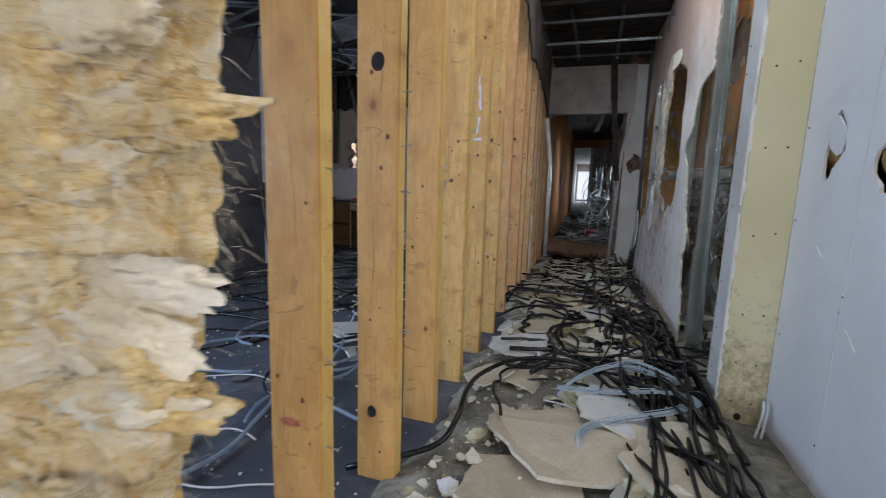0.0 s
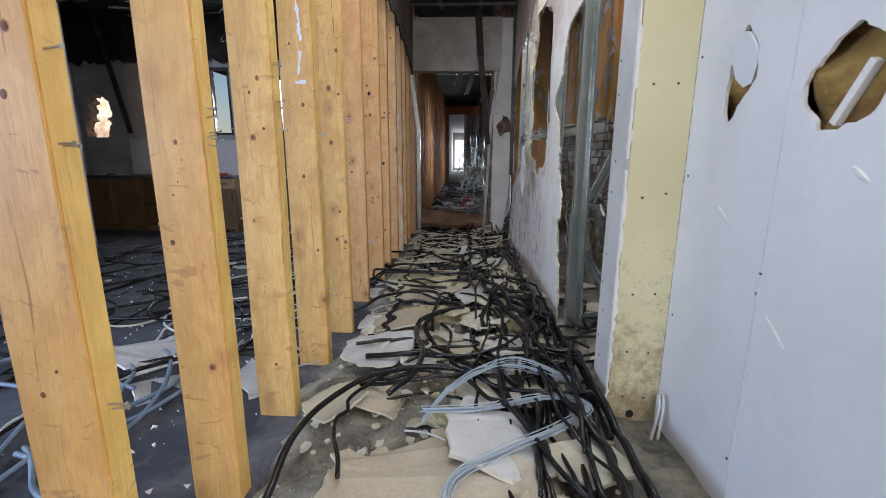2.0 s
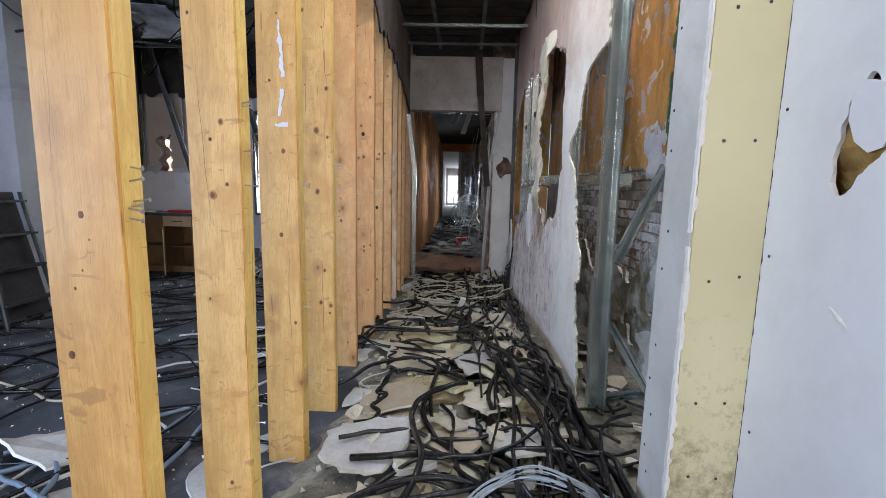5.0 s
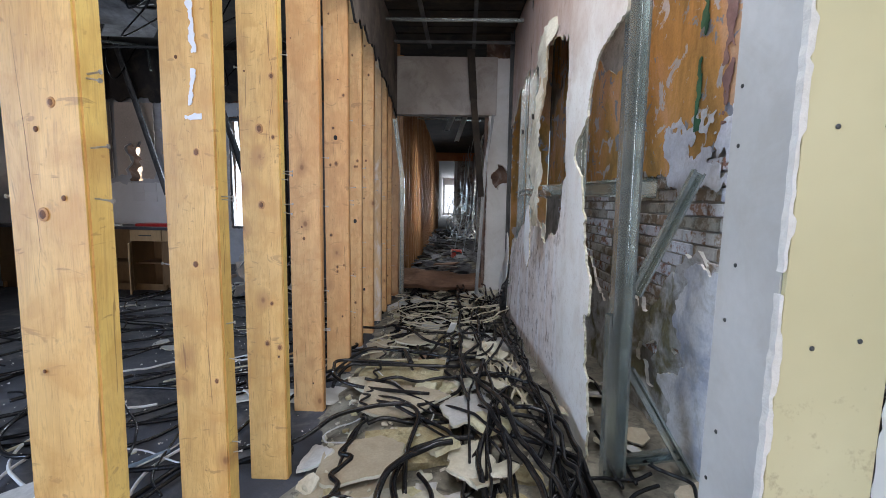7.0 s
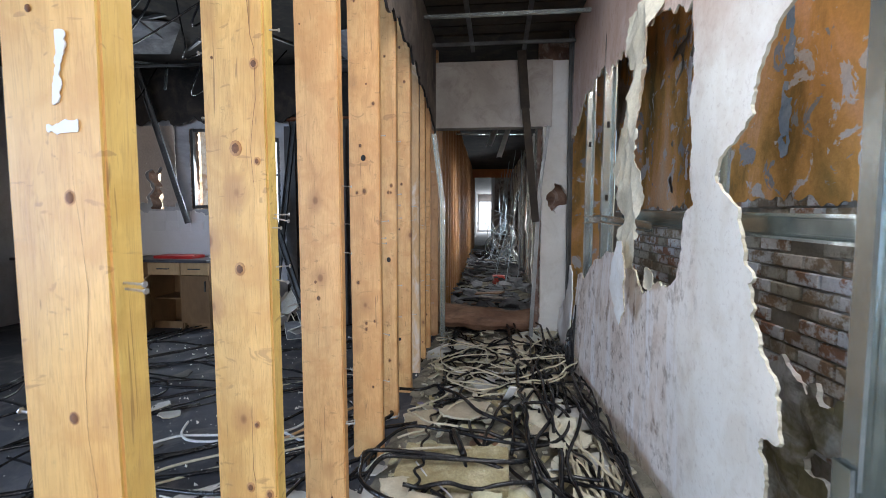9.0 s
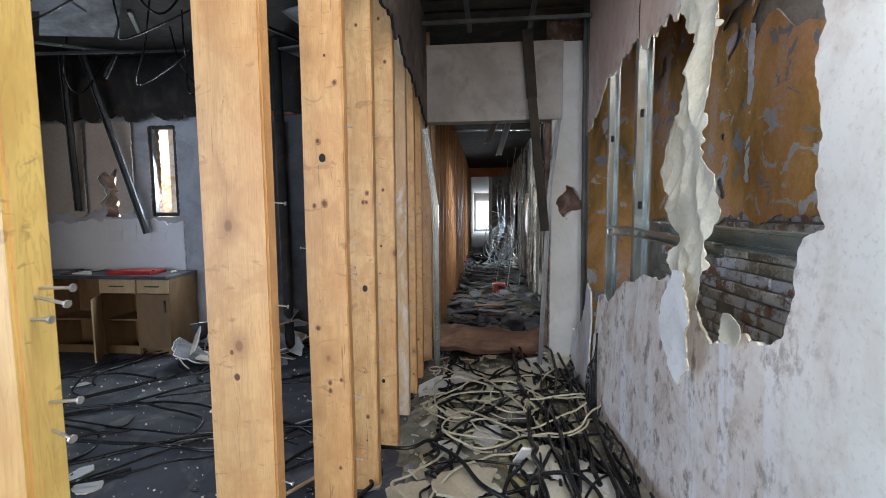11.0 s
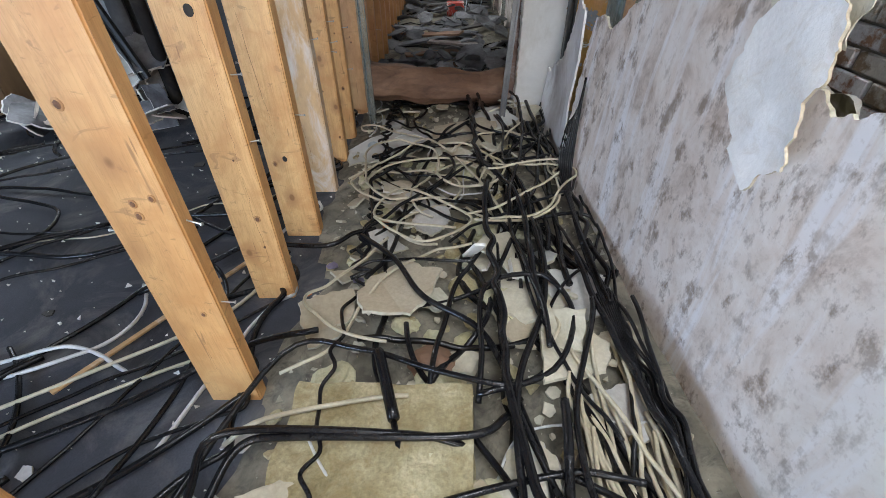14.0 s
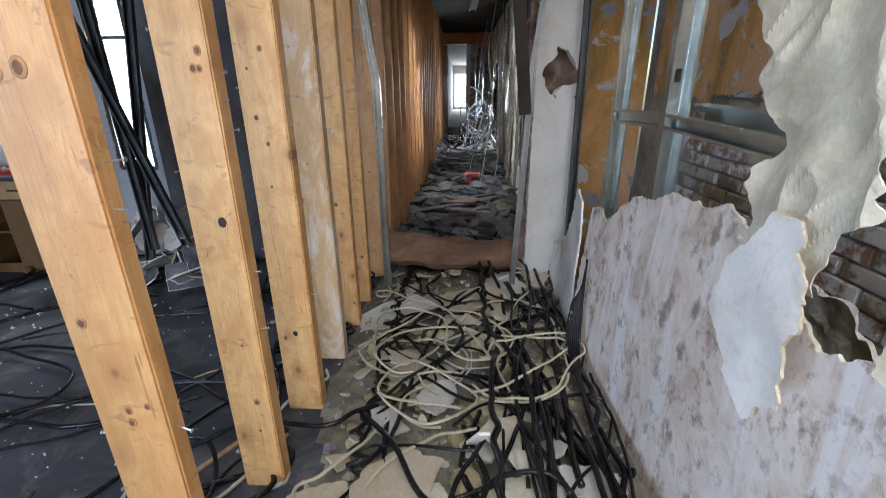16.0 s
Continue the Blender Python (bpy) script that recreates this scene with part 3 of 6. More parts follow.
structure(block("wall_far_west", -7.2, -7.0, 6.0, 9.2, 0, 3.75, "room_wall"))
# brick wall behind the torn boards
wall_east = structure(block("wall_east", 1.53, 1.73, 3.06, 8.3, 0, 3.75, "mortar"), "old brick wall with flaking white and ochre paint")
structure(block("wall_cross", 1.2, 3.2, 2.86, 3.06, 0, 3.75, "dark_wall"))
structure(block("wall_recess", 1.0, 1.53, 8.34, 8.44, 0, 3.75, "ochre"))
structure(block("wall_recess_west", 0.6, 1.0, 8.34, 8.44, 0, 3.75, "far_brick"))
# lintel and stub
structure(block("lintel", -0.7, 0.74, 8.14, 8.3, 2.68, 3.46, "beam_board", bevel=0.006), "pale grey boxed beam across the corridor")
structure(torn("wall_stub", lambda u, v, w: (u, 8.165 + w, v), 0.64, 1.0, 0.0, 3.46, lambda u, v: ((u - 0.82) / 0.12) ** 2 + ((v - 1.84) / 0.15) ** 2 > 1 + 8 * jag(u * 2 + v, 11, 0.09) and u < 0.98 + jag(v, 12, 0.04), 0.1, ("grey_board", "gypsum")), "white plasterboard stub wall with a torn hole")
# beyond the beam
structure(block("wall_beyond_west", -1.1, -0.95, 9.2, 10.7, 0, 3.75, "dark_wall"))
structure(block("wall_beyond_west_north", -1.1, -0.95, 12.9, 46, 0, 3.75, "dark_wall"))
# this sill and head frame an opening made up for the added lamp
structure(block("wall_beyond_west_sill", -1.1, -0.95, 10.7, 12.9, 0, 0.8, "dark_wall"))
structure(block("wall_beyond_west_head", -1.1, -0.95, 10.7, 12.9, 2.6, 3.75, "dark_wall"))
structure(block("ceiling_far", -0.95, 1.15, 12.5, 46, 3.62, 3.7, "soot"))
# panel glows before the solid end wall, in place of a lit far end
structure(block("backdrop_end", -0.75, 0.95, 45.72, 45.78, 0.2, 2.9, "sky_glow"), "glowing panel added for the bright far end of the corridor")
structure(block("wall_end", -0.95, 1.15, 45.8, 46, 0, 3.75, "white_wall"))


def beyond(u, v):
    # opening cut for the added lamp behind this wall
    if 17.0 < u < 19.2 and 0.3 < v < 2.4:
        return False
    return v < 3.4 and (noise.noise((u * 1.6, v * 0.8, 3.0)) + 0.6 * noise.noise((u * 5, v * 2, 8.0)) < 0.12 or v < 0.5 + jag(u, 14, 0.2))


structure(torn("wall_beyond_east", lambda u, v, w: (0.98 + w, u, v), 8.3, 30.0, 0.0, 3.5, beyond, 0.03, ("scorched", "gypsum"), cell=0.05), "scorched torn plasterboard wall of the far corridor")
structure(block("wall_beyond_brick", 1.3, 1.5, 8.4, 46, 0, 3.75, "far_brick"), "dirty brick wall behind the torn boards")
# the orange of head and left jamb is painted-in light
structure(block("doorway_head", -0.95, 1.15, 22.0, 22.2, 3.25, 3.62, "orange_glow"), "head of a far doorway, coloured orange as if lit from below")
structure(block("doorway_jamb", -0.95, -0.7, 22.0, 22.2, 0, 3.25, "orange_glow"))
structure(block("doorway_jamb", 0.16, 0.3, 21.98, 22.22, 0, 3.25, "white_wall"))
structure(block("doorway_wall", 0.3, 1.3, 22.0, 22.2, 0, 3.25, "scorched"))

# ---- near right wall ----
def near_wall(u, v):
    if 1.5 < v < 1.82:
        k = between(v, [(1.5, 2.585), (1.54, 2.6), (1.62, 2.62), (1.76, 2.58), (1.82, 2.53)]) + jag(v, 51, 0.02)
        n = between(v, [(1.5, 2.57), (1.58, 2.5), (1.64, 2.45), (1.74, 2.46), (1.82, 2.52)]) + jag(v, 52, 0.02)
        if n < u < k:
            return False
    if 1.44 < v < 1.7:
        k = between(v, [(1.44, 2.13), (1.5, 2.18), (1.6, 2.2), (1.66, 2.15), (1.7, 2.08)]) + jag(v, 53, 0.035)
        n = between(v, [(1.44, 2.09), (1.48, 1.99), (1.56, 1.95), (1.63, 1.97), (1.66, 2.02), (1.7, 2.09)]) + jag(v, 54, 0.03)
        return not n < u < k
    return True


wall_near = structure(torn("wall_near", lambda u, v, w: (1.15 + w, u, v), 1.66, 2.845, 0.0, 3.72, near_wall, 0.014, ("white_wall", "gypsum"), cell=0.013), "white painted plasterboard wall with two punched holes")
part("joint", box(bmesh.new(), 1.147, 1.15, 2.268, 2.271, 0.0, 3.7), "grey_board", wall_near)
for yy, zz, ll in ((2.52, 1.16, 0.05), (2.17, 0.84, 0.07), (1.98, 1.33, 0.04)):
    bm = bmesh.new()
    bmesh.ops.create_icosphere(bm, subdivisions=1, radius=1, matrix=pose(1.149, yy, zz, 35) @ Matrix.Diagonal((0.004, ll, 0.009, 1)))
    part("scratch", bm, "gypsum", wall_near, "white scratch in the paint")
for yy, zz in ((2.27, 1.0), (2.275, 0.93), (1.74, 1.5), (1.73, 0.86), (2.29, 0.3), (1.9, 1.75), (2.81, 1.77), (2.81, 1.29), (2.8, 0.66)):
    bm = bmesh.new()
    bmesh.ops.create_uvsphere(bm, u_segments=8, v_segments=5, radius=1, matrix=pose(1.149, yy, zz) @ Matrix.Diagonal((0.003, 0.006, 0.006, 1)))
    part("screw", bm, "dull_steel", wall_near)
bm = bmesh.new()
box(bm, 1.15, 1.162, 1.645, 1.66, 0, 3.72)
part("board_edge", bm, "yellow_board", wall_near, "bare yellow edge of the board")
for yy, zz in ((2.55, 1.66), (2.06, 1.54)):
    bm = bmesh.new()
    bmesh.ops.create_icosphere(bm, subdivisions=4, radius=1, matrix=pose(1.255, yy, zz) @ Matrix.Diagonal((0.08, 0.24, 0.24, 1)))
    for v in bm.verts:
        v.co.x += 0.05 * noise.noise(v.co * 9)
    part("wool_behind", bm, "brown_wool", wall_near, "brown mineral wool behind the hole")
bm = bmesh.new()
bmesh.ops.create_cube(bm, size=1, matrix=pose(1.165, 2.06, 1.53, 32) @ Matrix.Diagonal((0.02, 0.022, 0.17, 1)))
part("splinter", bm, "gypsum", wall_near)
bm = bmesh.new()
bmesh.ops.create_circle(bm, cap_ends=True, segments=9, radius=0.075, matrix=pose(1.143, 2.5, 1.7, 0, 78, 12) @ Matrix.Diagonal((1.25, 0.7, 1, 1)))
bmesh.ops.solidify(bm, geom=bm.faces[:], thickness=0.008)
part("bent_flap", bm, "white_wall", wall_near, "bent flap of board in the hole")
structure(block("wall_near_backing", 1.38, 1.42, 1.4, 2.86, 0, 3.75, "brown_wool"))

pilaster = tagged(new("pilaster"), "boxed wall end of bare yellow plasterboard with screws", kind="structure")
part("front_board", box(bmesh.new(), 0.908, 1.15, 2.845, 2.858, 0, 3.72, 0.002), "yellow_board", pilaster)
part("side_board", box(bmesh.new(), 0.905, 0.918, 2.86, 3.085, 0, 3.72, 0.002), "grey_board", pilaster, "grey painted board")
part("core", box(bmesh.new(), 0.92, 1.15, 2.86, 3.06, 0, 3.72), "gypsum", pilaster)
pe = torn("corner_edge", lambda u, v, w: (u, 2.842 + w, v), 0.896, 0.925, 0.0, 3.7, lambda u, v: u < 0.908 + jag(v, 16, 0.012), 0.02, ("gypsum", "gypsum"), cell=0.008)
pe.parent = pilaster
for zz in (0.2, 0.45, 0.74, 1.2, 1.655, 2.1):
    for xx, yy in ((0.978, 2.843), (1.08, 2.843)):
        bm = bmesh.new()
        bmesh.ops.create_uvsphere(bm, u_segments=8, v_segments=5, radius=1, matrix=pose(xx, yy, zz + random.uniform(-0.02, 0.02)) @ Matrix.Diagonal((0.006, 0.003, 0.006, 1)))
        part("screw", bm, "dull_steel", pilaster)
    for k in range(2):
        bm = bmesh.new()
        bmesh.ops.create_uvsphere(bm, u_segments=8, v_segments=5, radius=1, matrix=pose(0.9045, 3.03 + random.uniform(-0.03, 0.03), zz + 0.15 * k) @ Matrix.Diagonal((0.003, 0.006, 0.006, 1)))
        part("screw", bm, "dull_steel", pilaster)
bm = bmesh.new()
bmesh.ops.create_icosphere(bm, subdivisions=2, radius=1, matrix=pose(1.02, 2.843, 0.12) @ Matrix.Diagonal((0.02, 0.004, 0.022, 1)))
part("punched_hole", bm, "soot", pilaster)

# ---- timber studs ----
STUDS = [0.58, 1.17, 1.76, 2.33, 2.91, 3.49, 4.04, 4.79, 5.51, 6.08, 6.6, 7.1, 7.55, 7.95]


def nail(bm, x, y, z, length, turn, droop):
    m = pose(x, y, z, 0, 90 + droop, turn)
    bmesh.ops.create_cone(bm, cap_ends=True, segments=6, radius1=0.0025, radius2=0.0025, depth=length, matrix=m @ pose(0, 0, length / 2))
    bmesh.ops.create_cone(bm, cap_ends=True, segments=8, radius1=0.006, radius2=0.006, depth=0.003, matrix=m @ pose(0, 0, length))


def stud(y, mt="pine", x=-0.795, top=3.74, nails=0, knots=(), wide=0.2, thick=0.08):
    root = new("timber_stud")
    root.matrix_world = pose(x, y, 0, random.uniform(-0.15, 0.15), random.uniform(-0.15, 0.15), random.uniform(-0.8, 0.8))
    bm = box(bmesh.new(), -wide / 2, wide / 2, 0, thick, 0, top)
    bmesh.ops.subdivide_edges(bm, edges=[e for e in bm.edges if abs(e.verts[0].co.z - e.verts[1].co.z) > 1], cuts=24)
    w = random.uniform(0, 50)
    for v in bm.verts:
        v.co.x += 0.005 * noise.noise((w, v.co.z * 0.9, 2))
        v.co.y += 0.004 * noise.noise((w, v.co.z * 1.1, 7))
    bmesh.ops.bevel(bm, geom=[e for e in bm.edges if abs(e.verts[0].co.z - e.verts[1].co.z) > 0.05 and abs(e.calc_face_angle(0)) > 1], offset=0.006, segments=2, affect="EDGES")
    plank = part("plank", bm, [mt, "bounce_lit_pine"] if mt == "pine" else mt, root)
    # faces towards the corridor take the pine coloured for bounced light
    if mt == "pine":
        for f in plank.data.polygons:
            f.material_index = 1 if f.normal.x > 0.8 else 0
    for k in range(nails):
        bm = bmesh.new()
        if k % 3:
            nail(bm, wide / 2 - 0.005, random.uniform(0.02, 0.04), random.choice((1.0, 1.45, 1.55, 1.75, 2.2, 0.55, 0.8)) + random.uniform(-0.08, 0.08), random.uniform(0.03, 0.055), random.uniform(-15, 15), random.uniform(-12, 12))
        else:
            nail(bm, 0.005 - wide / 2, random.uniform(0.02, 0.04), random.uniform(0.6, 2.2), random.uniform(0.025, 0.045), 180 + random.uniform(-15, 15), random.uniform(-12, 12))
        part("nail", bm, "nail", root)
    extra = [(random.uniform(-0.075, 0.075), random.uniform(0.15, 3.2), random.choice((0.005, 0.007, 0.009, 0.012)), "knot") for _ in range(random.randint(4, 9) if y < 12 else 2)]
    for kx, kz, kr, km in list(knots) + extra:
        bm = bmesh.new()
        bmesh.ops.create_uvsphere(bm, u_segments=12, v_segments=6, radius=1, matrix=pose(kx, -0.0005, kz) @ Matrix.Diagonal((kr * 0.8, 0.003, kr, 1)))
        part("knot", bm, km, root, "dark brown knot")
        if kr > 0.008 and km == "knot":
            bm = bmesh.new()
            bmesh.ops.create_uvsphere(bm, u_segments=14, v_segments=6, radius=1, matrix=pose(kx, 0.0002, kz) @ Matrix.Diagonal((kr * 1.2, 0.0026, kr * 1.45, 1)))
            part("knot_ring", bm, "knot_halo", root, "warm ring of grain round a knot")
    crack = [(random.uniform(-0.03, 0.03), 0, 0.2)]
    while crack[-1][2] < 3.3:
        px, _, pz = crack[-1]
        crack.append((max(-0.07, min(0.07, px + random.uniform(-0.012, 0.012))), 0, pz + random.uniform(0.04, 0.12)))
    verts, faces = [], []
    for i, (cx, _, cz) in enumerate(crack):
        half = 0.0012 * max(0.0, noise.noise((cz * 1.6, w, 3)) + 0.12)
        verts += [(cx - half, -0.0022, cz), (cx + half, -0.0022, cz)]
        if i:
            faces.append((2 * i - 2, 2 * i - 1, 2 * i + 1, 2 * i))
    me_ob = mesh_ob("drying_crack", verts, faces, ["knot"], parent=root)
    return tagged(root, "pale pine timber stud stripped of its boards, standing on the floor", "stud", "studs of the stripped corridor wall")


KNOTS = {2: ((0.02, 1.49, 0.012, "knot"), (0.0, 1.93, 0.04, "soot"), (-0.02, 0.35, 0.03, "soot"), (-0.03, 0.8, 0.008, "knot")),
         3: ((0.0, 1.41, 0.014, "knot"),), 4: ((-0.01, 1.45, 0.012, "knot"),),
         6: ((0.0, 1.83, 0.017, "knot"), (0.0, 1.46, 0.015, "knot"), (0.01, 0.75, 0.012, "knot")),
         8: ((-0.005, 1.99, 0.02, "soot"), (0.0, 0.92, 0.01, "knot"), (0.0, 0.88, 0.011, "knot"), (0.0, 1.78, 0.016, "knot"), (-0.05, 1.77, 0.011, "knot")),
         9: ((0.03, 1.28, 0.02, "soot"), (0.03, 1.8, 0.012, "knot"), (0.05, 1.8, 0.01, "knot")),
         10: ((0.0, 1.5, 0.012, "knot"), (0.0, 0.5, 0.016, "soot"), (0.02, 1.9, 0.012, "knot"))}
SHAPES = {6: {"x": -0.775, "thick": 0.06}, 7: {"x": -0.815, "wide": 0.21, "thick": 0.06}, 8: {"thick": 0.06}, 9: {"x": -0.805, "wide": 0.185}}
for i, y in enumerate(STUDS):
    s = stud(y, "pine" if i < 7 else "dusty_pine" if i == 11 else "orange_pine", nails=9 if i < 10 else 5, knots=KNOTS.get(i, ()), **SHAPES.get(i, {}))
    if i == 5:
        for w, u0, u1, z0, z1, lean in ((3, 0.01, 0.024, 2.0, 2.27, 0.05), (5, 0.016, 0.034, 1.83, 1.95, -0.12), (8, -0.012, 0.05, 1.775, 1.8, 0.0)):
            mark = torn("paint_mark", lambda u, v, q: (u, q - 0.0035, v), u0 - 0.04, u1 + 0.04, z0 - 0.02, z1 + 0.02, lambda u, v: z0 + jag(u * 3, w, 0.012) < v < z1 + jag(u * 3, w + 1, 0.012) and u0 + jag(v * 3, w + 2, 0.008) < u - lean * (z1 - v) < u1 + jag(v * 3, w + 4, 0.008), 0.002, ("white_wall", "white_wall"), cell=0.004)
            mark.parent = s
            tagged(mark, "smear of white paint")
    if i == 1:
        bm = bmesh.new()
        bmesh.ops.create_icosphere(bm, subdivisions=2, radius=1, matrix=pose(-0.02, -0.001, 0.62) @ Matrix.Diagonal((0.05, 0.003, 0.02, 1)))
        part("paint_mark", bm, "red_paint", s, "faded red paint smear")
# far studs, their dim light painted in as darker pine
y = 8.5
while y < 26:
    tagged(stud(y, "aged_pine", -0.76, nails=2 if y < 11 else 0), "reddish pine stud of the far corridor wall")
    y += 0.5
post = new("timber_post")
post.matrix_world = pose(1.25, 1.45, 0)
part("plank", box(bmesh.new(), -0.1, 0.1, 0, 0.19, 0, 3.74, 0.004), "orange_pine", post)
for zz in (0.75, 1.25, 1.05):
    bm = bmesh.new()
    nail(bm, -0.098, 0.16, zz, 0.012, 180, 10)
    part("nail", bm, "dull_steel", post)
tagged(post, "bare pine post at the edge of the white board", "post")

# ---- torn board on the right ----
def right_board(u, v):
    if v < 0.02 + jag(u, 2, 0.03):
        return False
    near = between(v, [(0, 4.12), (0.25, 4.14), (0.66, 4.28), (0.88, 4.28), (0.9, 4.18), (1.2, 4.36), (1.65, 4.52), (1.8, 4.72), (1.95, 4.52), (2.2, 4.42), (2.3, 4.3), (2.36, 3.97), (3.6, 3.96)])
    if u < near + jag(v, 3, 0.045) + jag(v * 2.7, 13, 0.018):
        return False
    roof = between(u, [(4.9, 2.62), (5.3, 2.72), (5.6, 2.8), (6.4, 2.72), (6.6, 2.86), (7.2, 2.75), (7.9, 2.5)])
    if v > roof + jag(u, 4, 0.07):
        return u < 7.95
    low = between(u, [(5.0, 1.36), (5.1, 1.28), (5.5, 1.17), (5.9, 1.36), (6.3, 1.33), (6.7, 1.2), (7.0, 1.02), (7.12, 1.1), (7.3, 1.0)])
    edge = between(v, [(1.3, 5.05), (1.6, 5.0), (1.65, 4.98), (1.68, 4.9), (1.76, 4.93), (2.3, 4.95), (2.7, 5.0), (2.8, 5.2)])
    if u > edge + jag(v, 5, 0.022) and v > low + jag(u, 6, 0.035):
        return False
    return u < 7.28 + jag(v, 7, 0.06)


def board_bulge(u, v):
    s = -0.1 * max(0, (u - 5.6) / 1.6) * max(0, 1 - v / 1.4)
    return s + 0.012 * noise.noise((u * 2.2, v * 1.6, 0)) - 0.03 * max(0, 1 - abs(v - 0.9) / 0.2) * max(0, 1 - (u - 4.15) / 0.25)


torn_board = tagged(new("torn_plasterboard"), "torn and stained white plasterboard sheet with ragged holes", "plasterboard")
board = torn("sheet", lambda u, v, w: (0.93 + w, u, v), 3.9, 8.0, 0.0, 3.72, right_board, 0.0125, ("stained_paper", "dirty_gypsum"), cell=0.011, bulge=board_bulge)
board.parent = torn_board
def crease(u, v):
    return abs(noise.noise((u * 5, v * 2.6, 1))) * 0.07 + abs(noise.noise((u * 11 + v * 5, v * 6, 3))) * 0.022


strip = torn("hanging_strip", lambda u, v, w: (0.83 + w + crease(u, v) + 0.06 * max(0, v - 2.3), u, v), 5.25, 6.05, 1.3, 2.9,
             lambda u, v: between(v, [(1.0, 5.5), (1.2, 5.46), (1.45, 5.44), (1.52, 5.36), (1.8, 5.34), (1.95, 5.44), (2.1, 5.4), (2.5, 5.42), (2.85, 5.3)]) + jag(v, 21, 0.06) + jag(v * 2, 28, 0.025) < u < between(v, [(1.0, 5.58), (1.2, 5.74), (1.35, 5.74), (1.6, 5.7), (1.8, 5.76), (1.98, 5.88), (2.12, 5.78), (2.2, 5.7), (2.5, 5.68), (2.85, 5.8)]) + jag(v, 22, 0.07) + jag(v * 2, 29, 0.025), 0.003, ("cream_paper", "cream_paper"), cell=0.01)
strip.parent = torn_board
tagged(strip, "crumpled cream paper strip hanging down")
flap = torn("white_flap", lambda u, v, w: (0.795 + w - 0.03 * max(0, v - 1.2) + 0.012 * noise.noise((u * 7, v * 7, 4)), u, v), 5.36, 5.8, 0.92, 1.48,
            lambda u, v: between(v, [(0.95, 5.5), (1.02, 5.47), (1.06, 5.42), (1.23, 5.41), (1.42, 5.46), (1.48, 5.5)]) + jag(v, 23, 0.035) + jag(v * 2.3, 33, 0.015) < u < between(v, [(0.95, 5.5), (1.02, 5.6), (1.05, 5.58), (1.15, 5.74), (1.3, 5.68), (1.4, 5.58), (1.48, 5.56)]) + jag(v, 24, 0.035) + jag(v * 2.3, 34, 0.015), 0.008, ("pale_gypsum", "sand_paper"), cell=0.008)
curl = torn("curled_flap", lambda u, v, w: (0.885 + w - 5.0 * (v - 1.27) ** 2 - 3.0 * (u - 5.24) ** 2 + 0.02 * noise.noise((u * 9, v * 9, 2)), u, v), 5.08, 5.36, 1.12, 1.42,
            lambda u, v: ((u - 5.24) / 0.075) ** 2 + ((v - 1.27) / 0.06) ** 2 < 1 + 8 * jag(u * 2 + v, 27, 0.06) + 6 * jag(v * 2, 26, 0.05), 0.004, ("cream_paper", "cream_paper"), cell=0.008)
curl.parent = torn_board
tagged(curl, "curled scrap of cream paper")
flap.parent = torn_board
tagged(flap, "broken flap of white gypsum")
stub = torn("torn_board_end", lambda u, v, w: (0.86 + w + 0.03 * noise.noise((u * 3, v * 3, 0)), u, v), 7.35, 8.12, 0.0, 1.2, lambda u, v: v < between(u, [(7.3, 0.95), (7.5, 1.15), (7.7, 0.7), (8.1, 0.5)]) + jag(u, 25, 0.08), 0.014, ("paper", "gypsum"))
tagged(stub, "stained remnant of plasterboard beside the stub wall", "plasterboard")
soffit = torn("soffit_board", lambda u, v, w: (-0.665 + w, u, v), 4.6, 8.13, 2.5, 3.72, lambda u, v: v > between(u, [(4.6, 3.45), (5.6, 3.0), (6.6, 2.95), (7.4, 2.8), (8.1, 2.62)]) + jag(u, 8, 0.09), 0.02, ("sooty_paper", "soot"))
tagged(soffit, "dark sooty board hanging torn along the top of the studs", "plasterboard")

# ---- steel profiles on the right ----
def channel(name, p, q, web=0.09, flange=0.045, face=(0, -1, 0), mt="steel", label="galvanised steel partition stud", slots=()):
    """A thin steel channel from p to q whose open side looks along face."""
    p, q = Vector(p), Vector(q)
    d = (q - p).normalized()
    f = Vector(face)
    f = (f - f.dot(d) * d).normalized()
    s = d.cross(f)
    length = (q - p).length
    root = new(name)
    root.matrix_world = Matrix.Translation(p) @ Matrix((s, f, d)).transposed().to_4x4()
    bm = bmesh.new()
    th, lip, h = 0.0025, 0.012, web / 2
    ring = [(-h, -th), (h, -th), (h, flange), (h - lip, flange), (h - lip, flange - th), (h - th, flange - th), (h - th, 0), (-h + th, 0), (-h + th, flange - th), (-h + lip, flange - th), (-h + lip, flange), (-h, flange)]
    low = [bm.verts.new((a, b, 0)) for a, b in ring]
    high = [bm.verts.new((a, b, length)) for a, b in ring]
    for k in range(len(ring)):
        bm.faces.new((low[k], low[(k + 1) % len(ring)], high[(k + 1) % len(ring)], high[k]))
    part("profile", bm, mt, root)
    for a in (-0.28, 0.28):
        part("rib", box(bmesh.new(), a * web - 0.004, a * web + 0.004, 0.0, 0.004, 0.01, length - 0.01, 0.0015), mt, root)
    if mt == "steel":
        for z in (0.05, length * 0.5, length - 0.06):
            bm = bmesh.new()
            bmesh.ops.create_uvsphere(bm, u_segments=8, v_segments=5, radius=1, matrix=pose(h, flange * 0.5, z) @ Matrix.Diagonal((0.003, 0.005, 0.005, 1)))
            part("screw", bm, "nail", root)
    for z in slots:
        part("slot", box(bm := bmesh.new(), -0.012, 0.012, 0.001, 0.003, z, z + 0.05) and bm, "soot", root, "punched slot")
    return tagged(root, label, "steel profile", "steel partition frame")


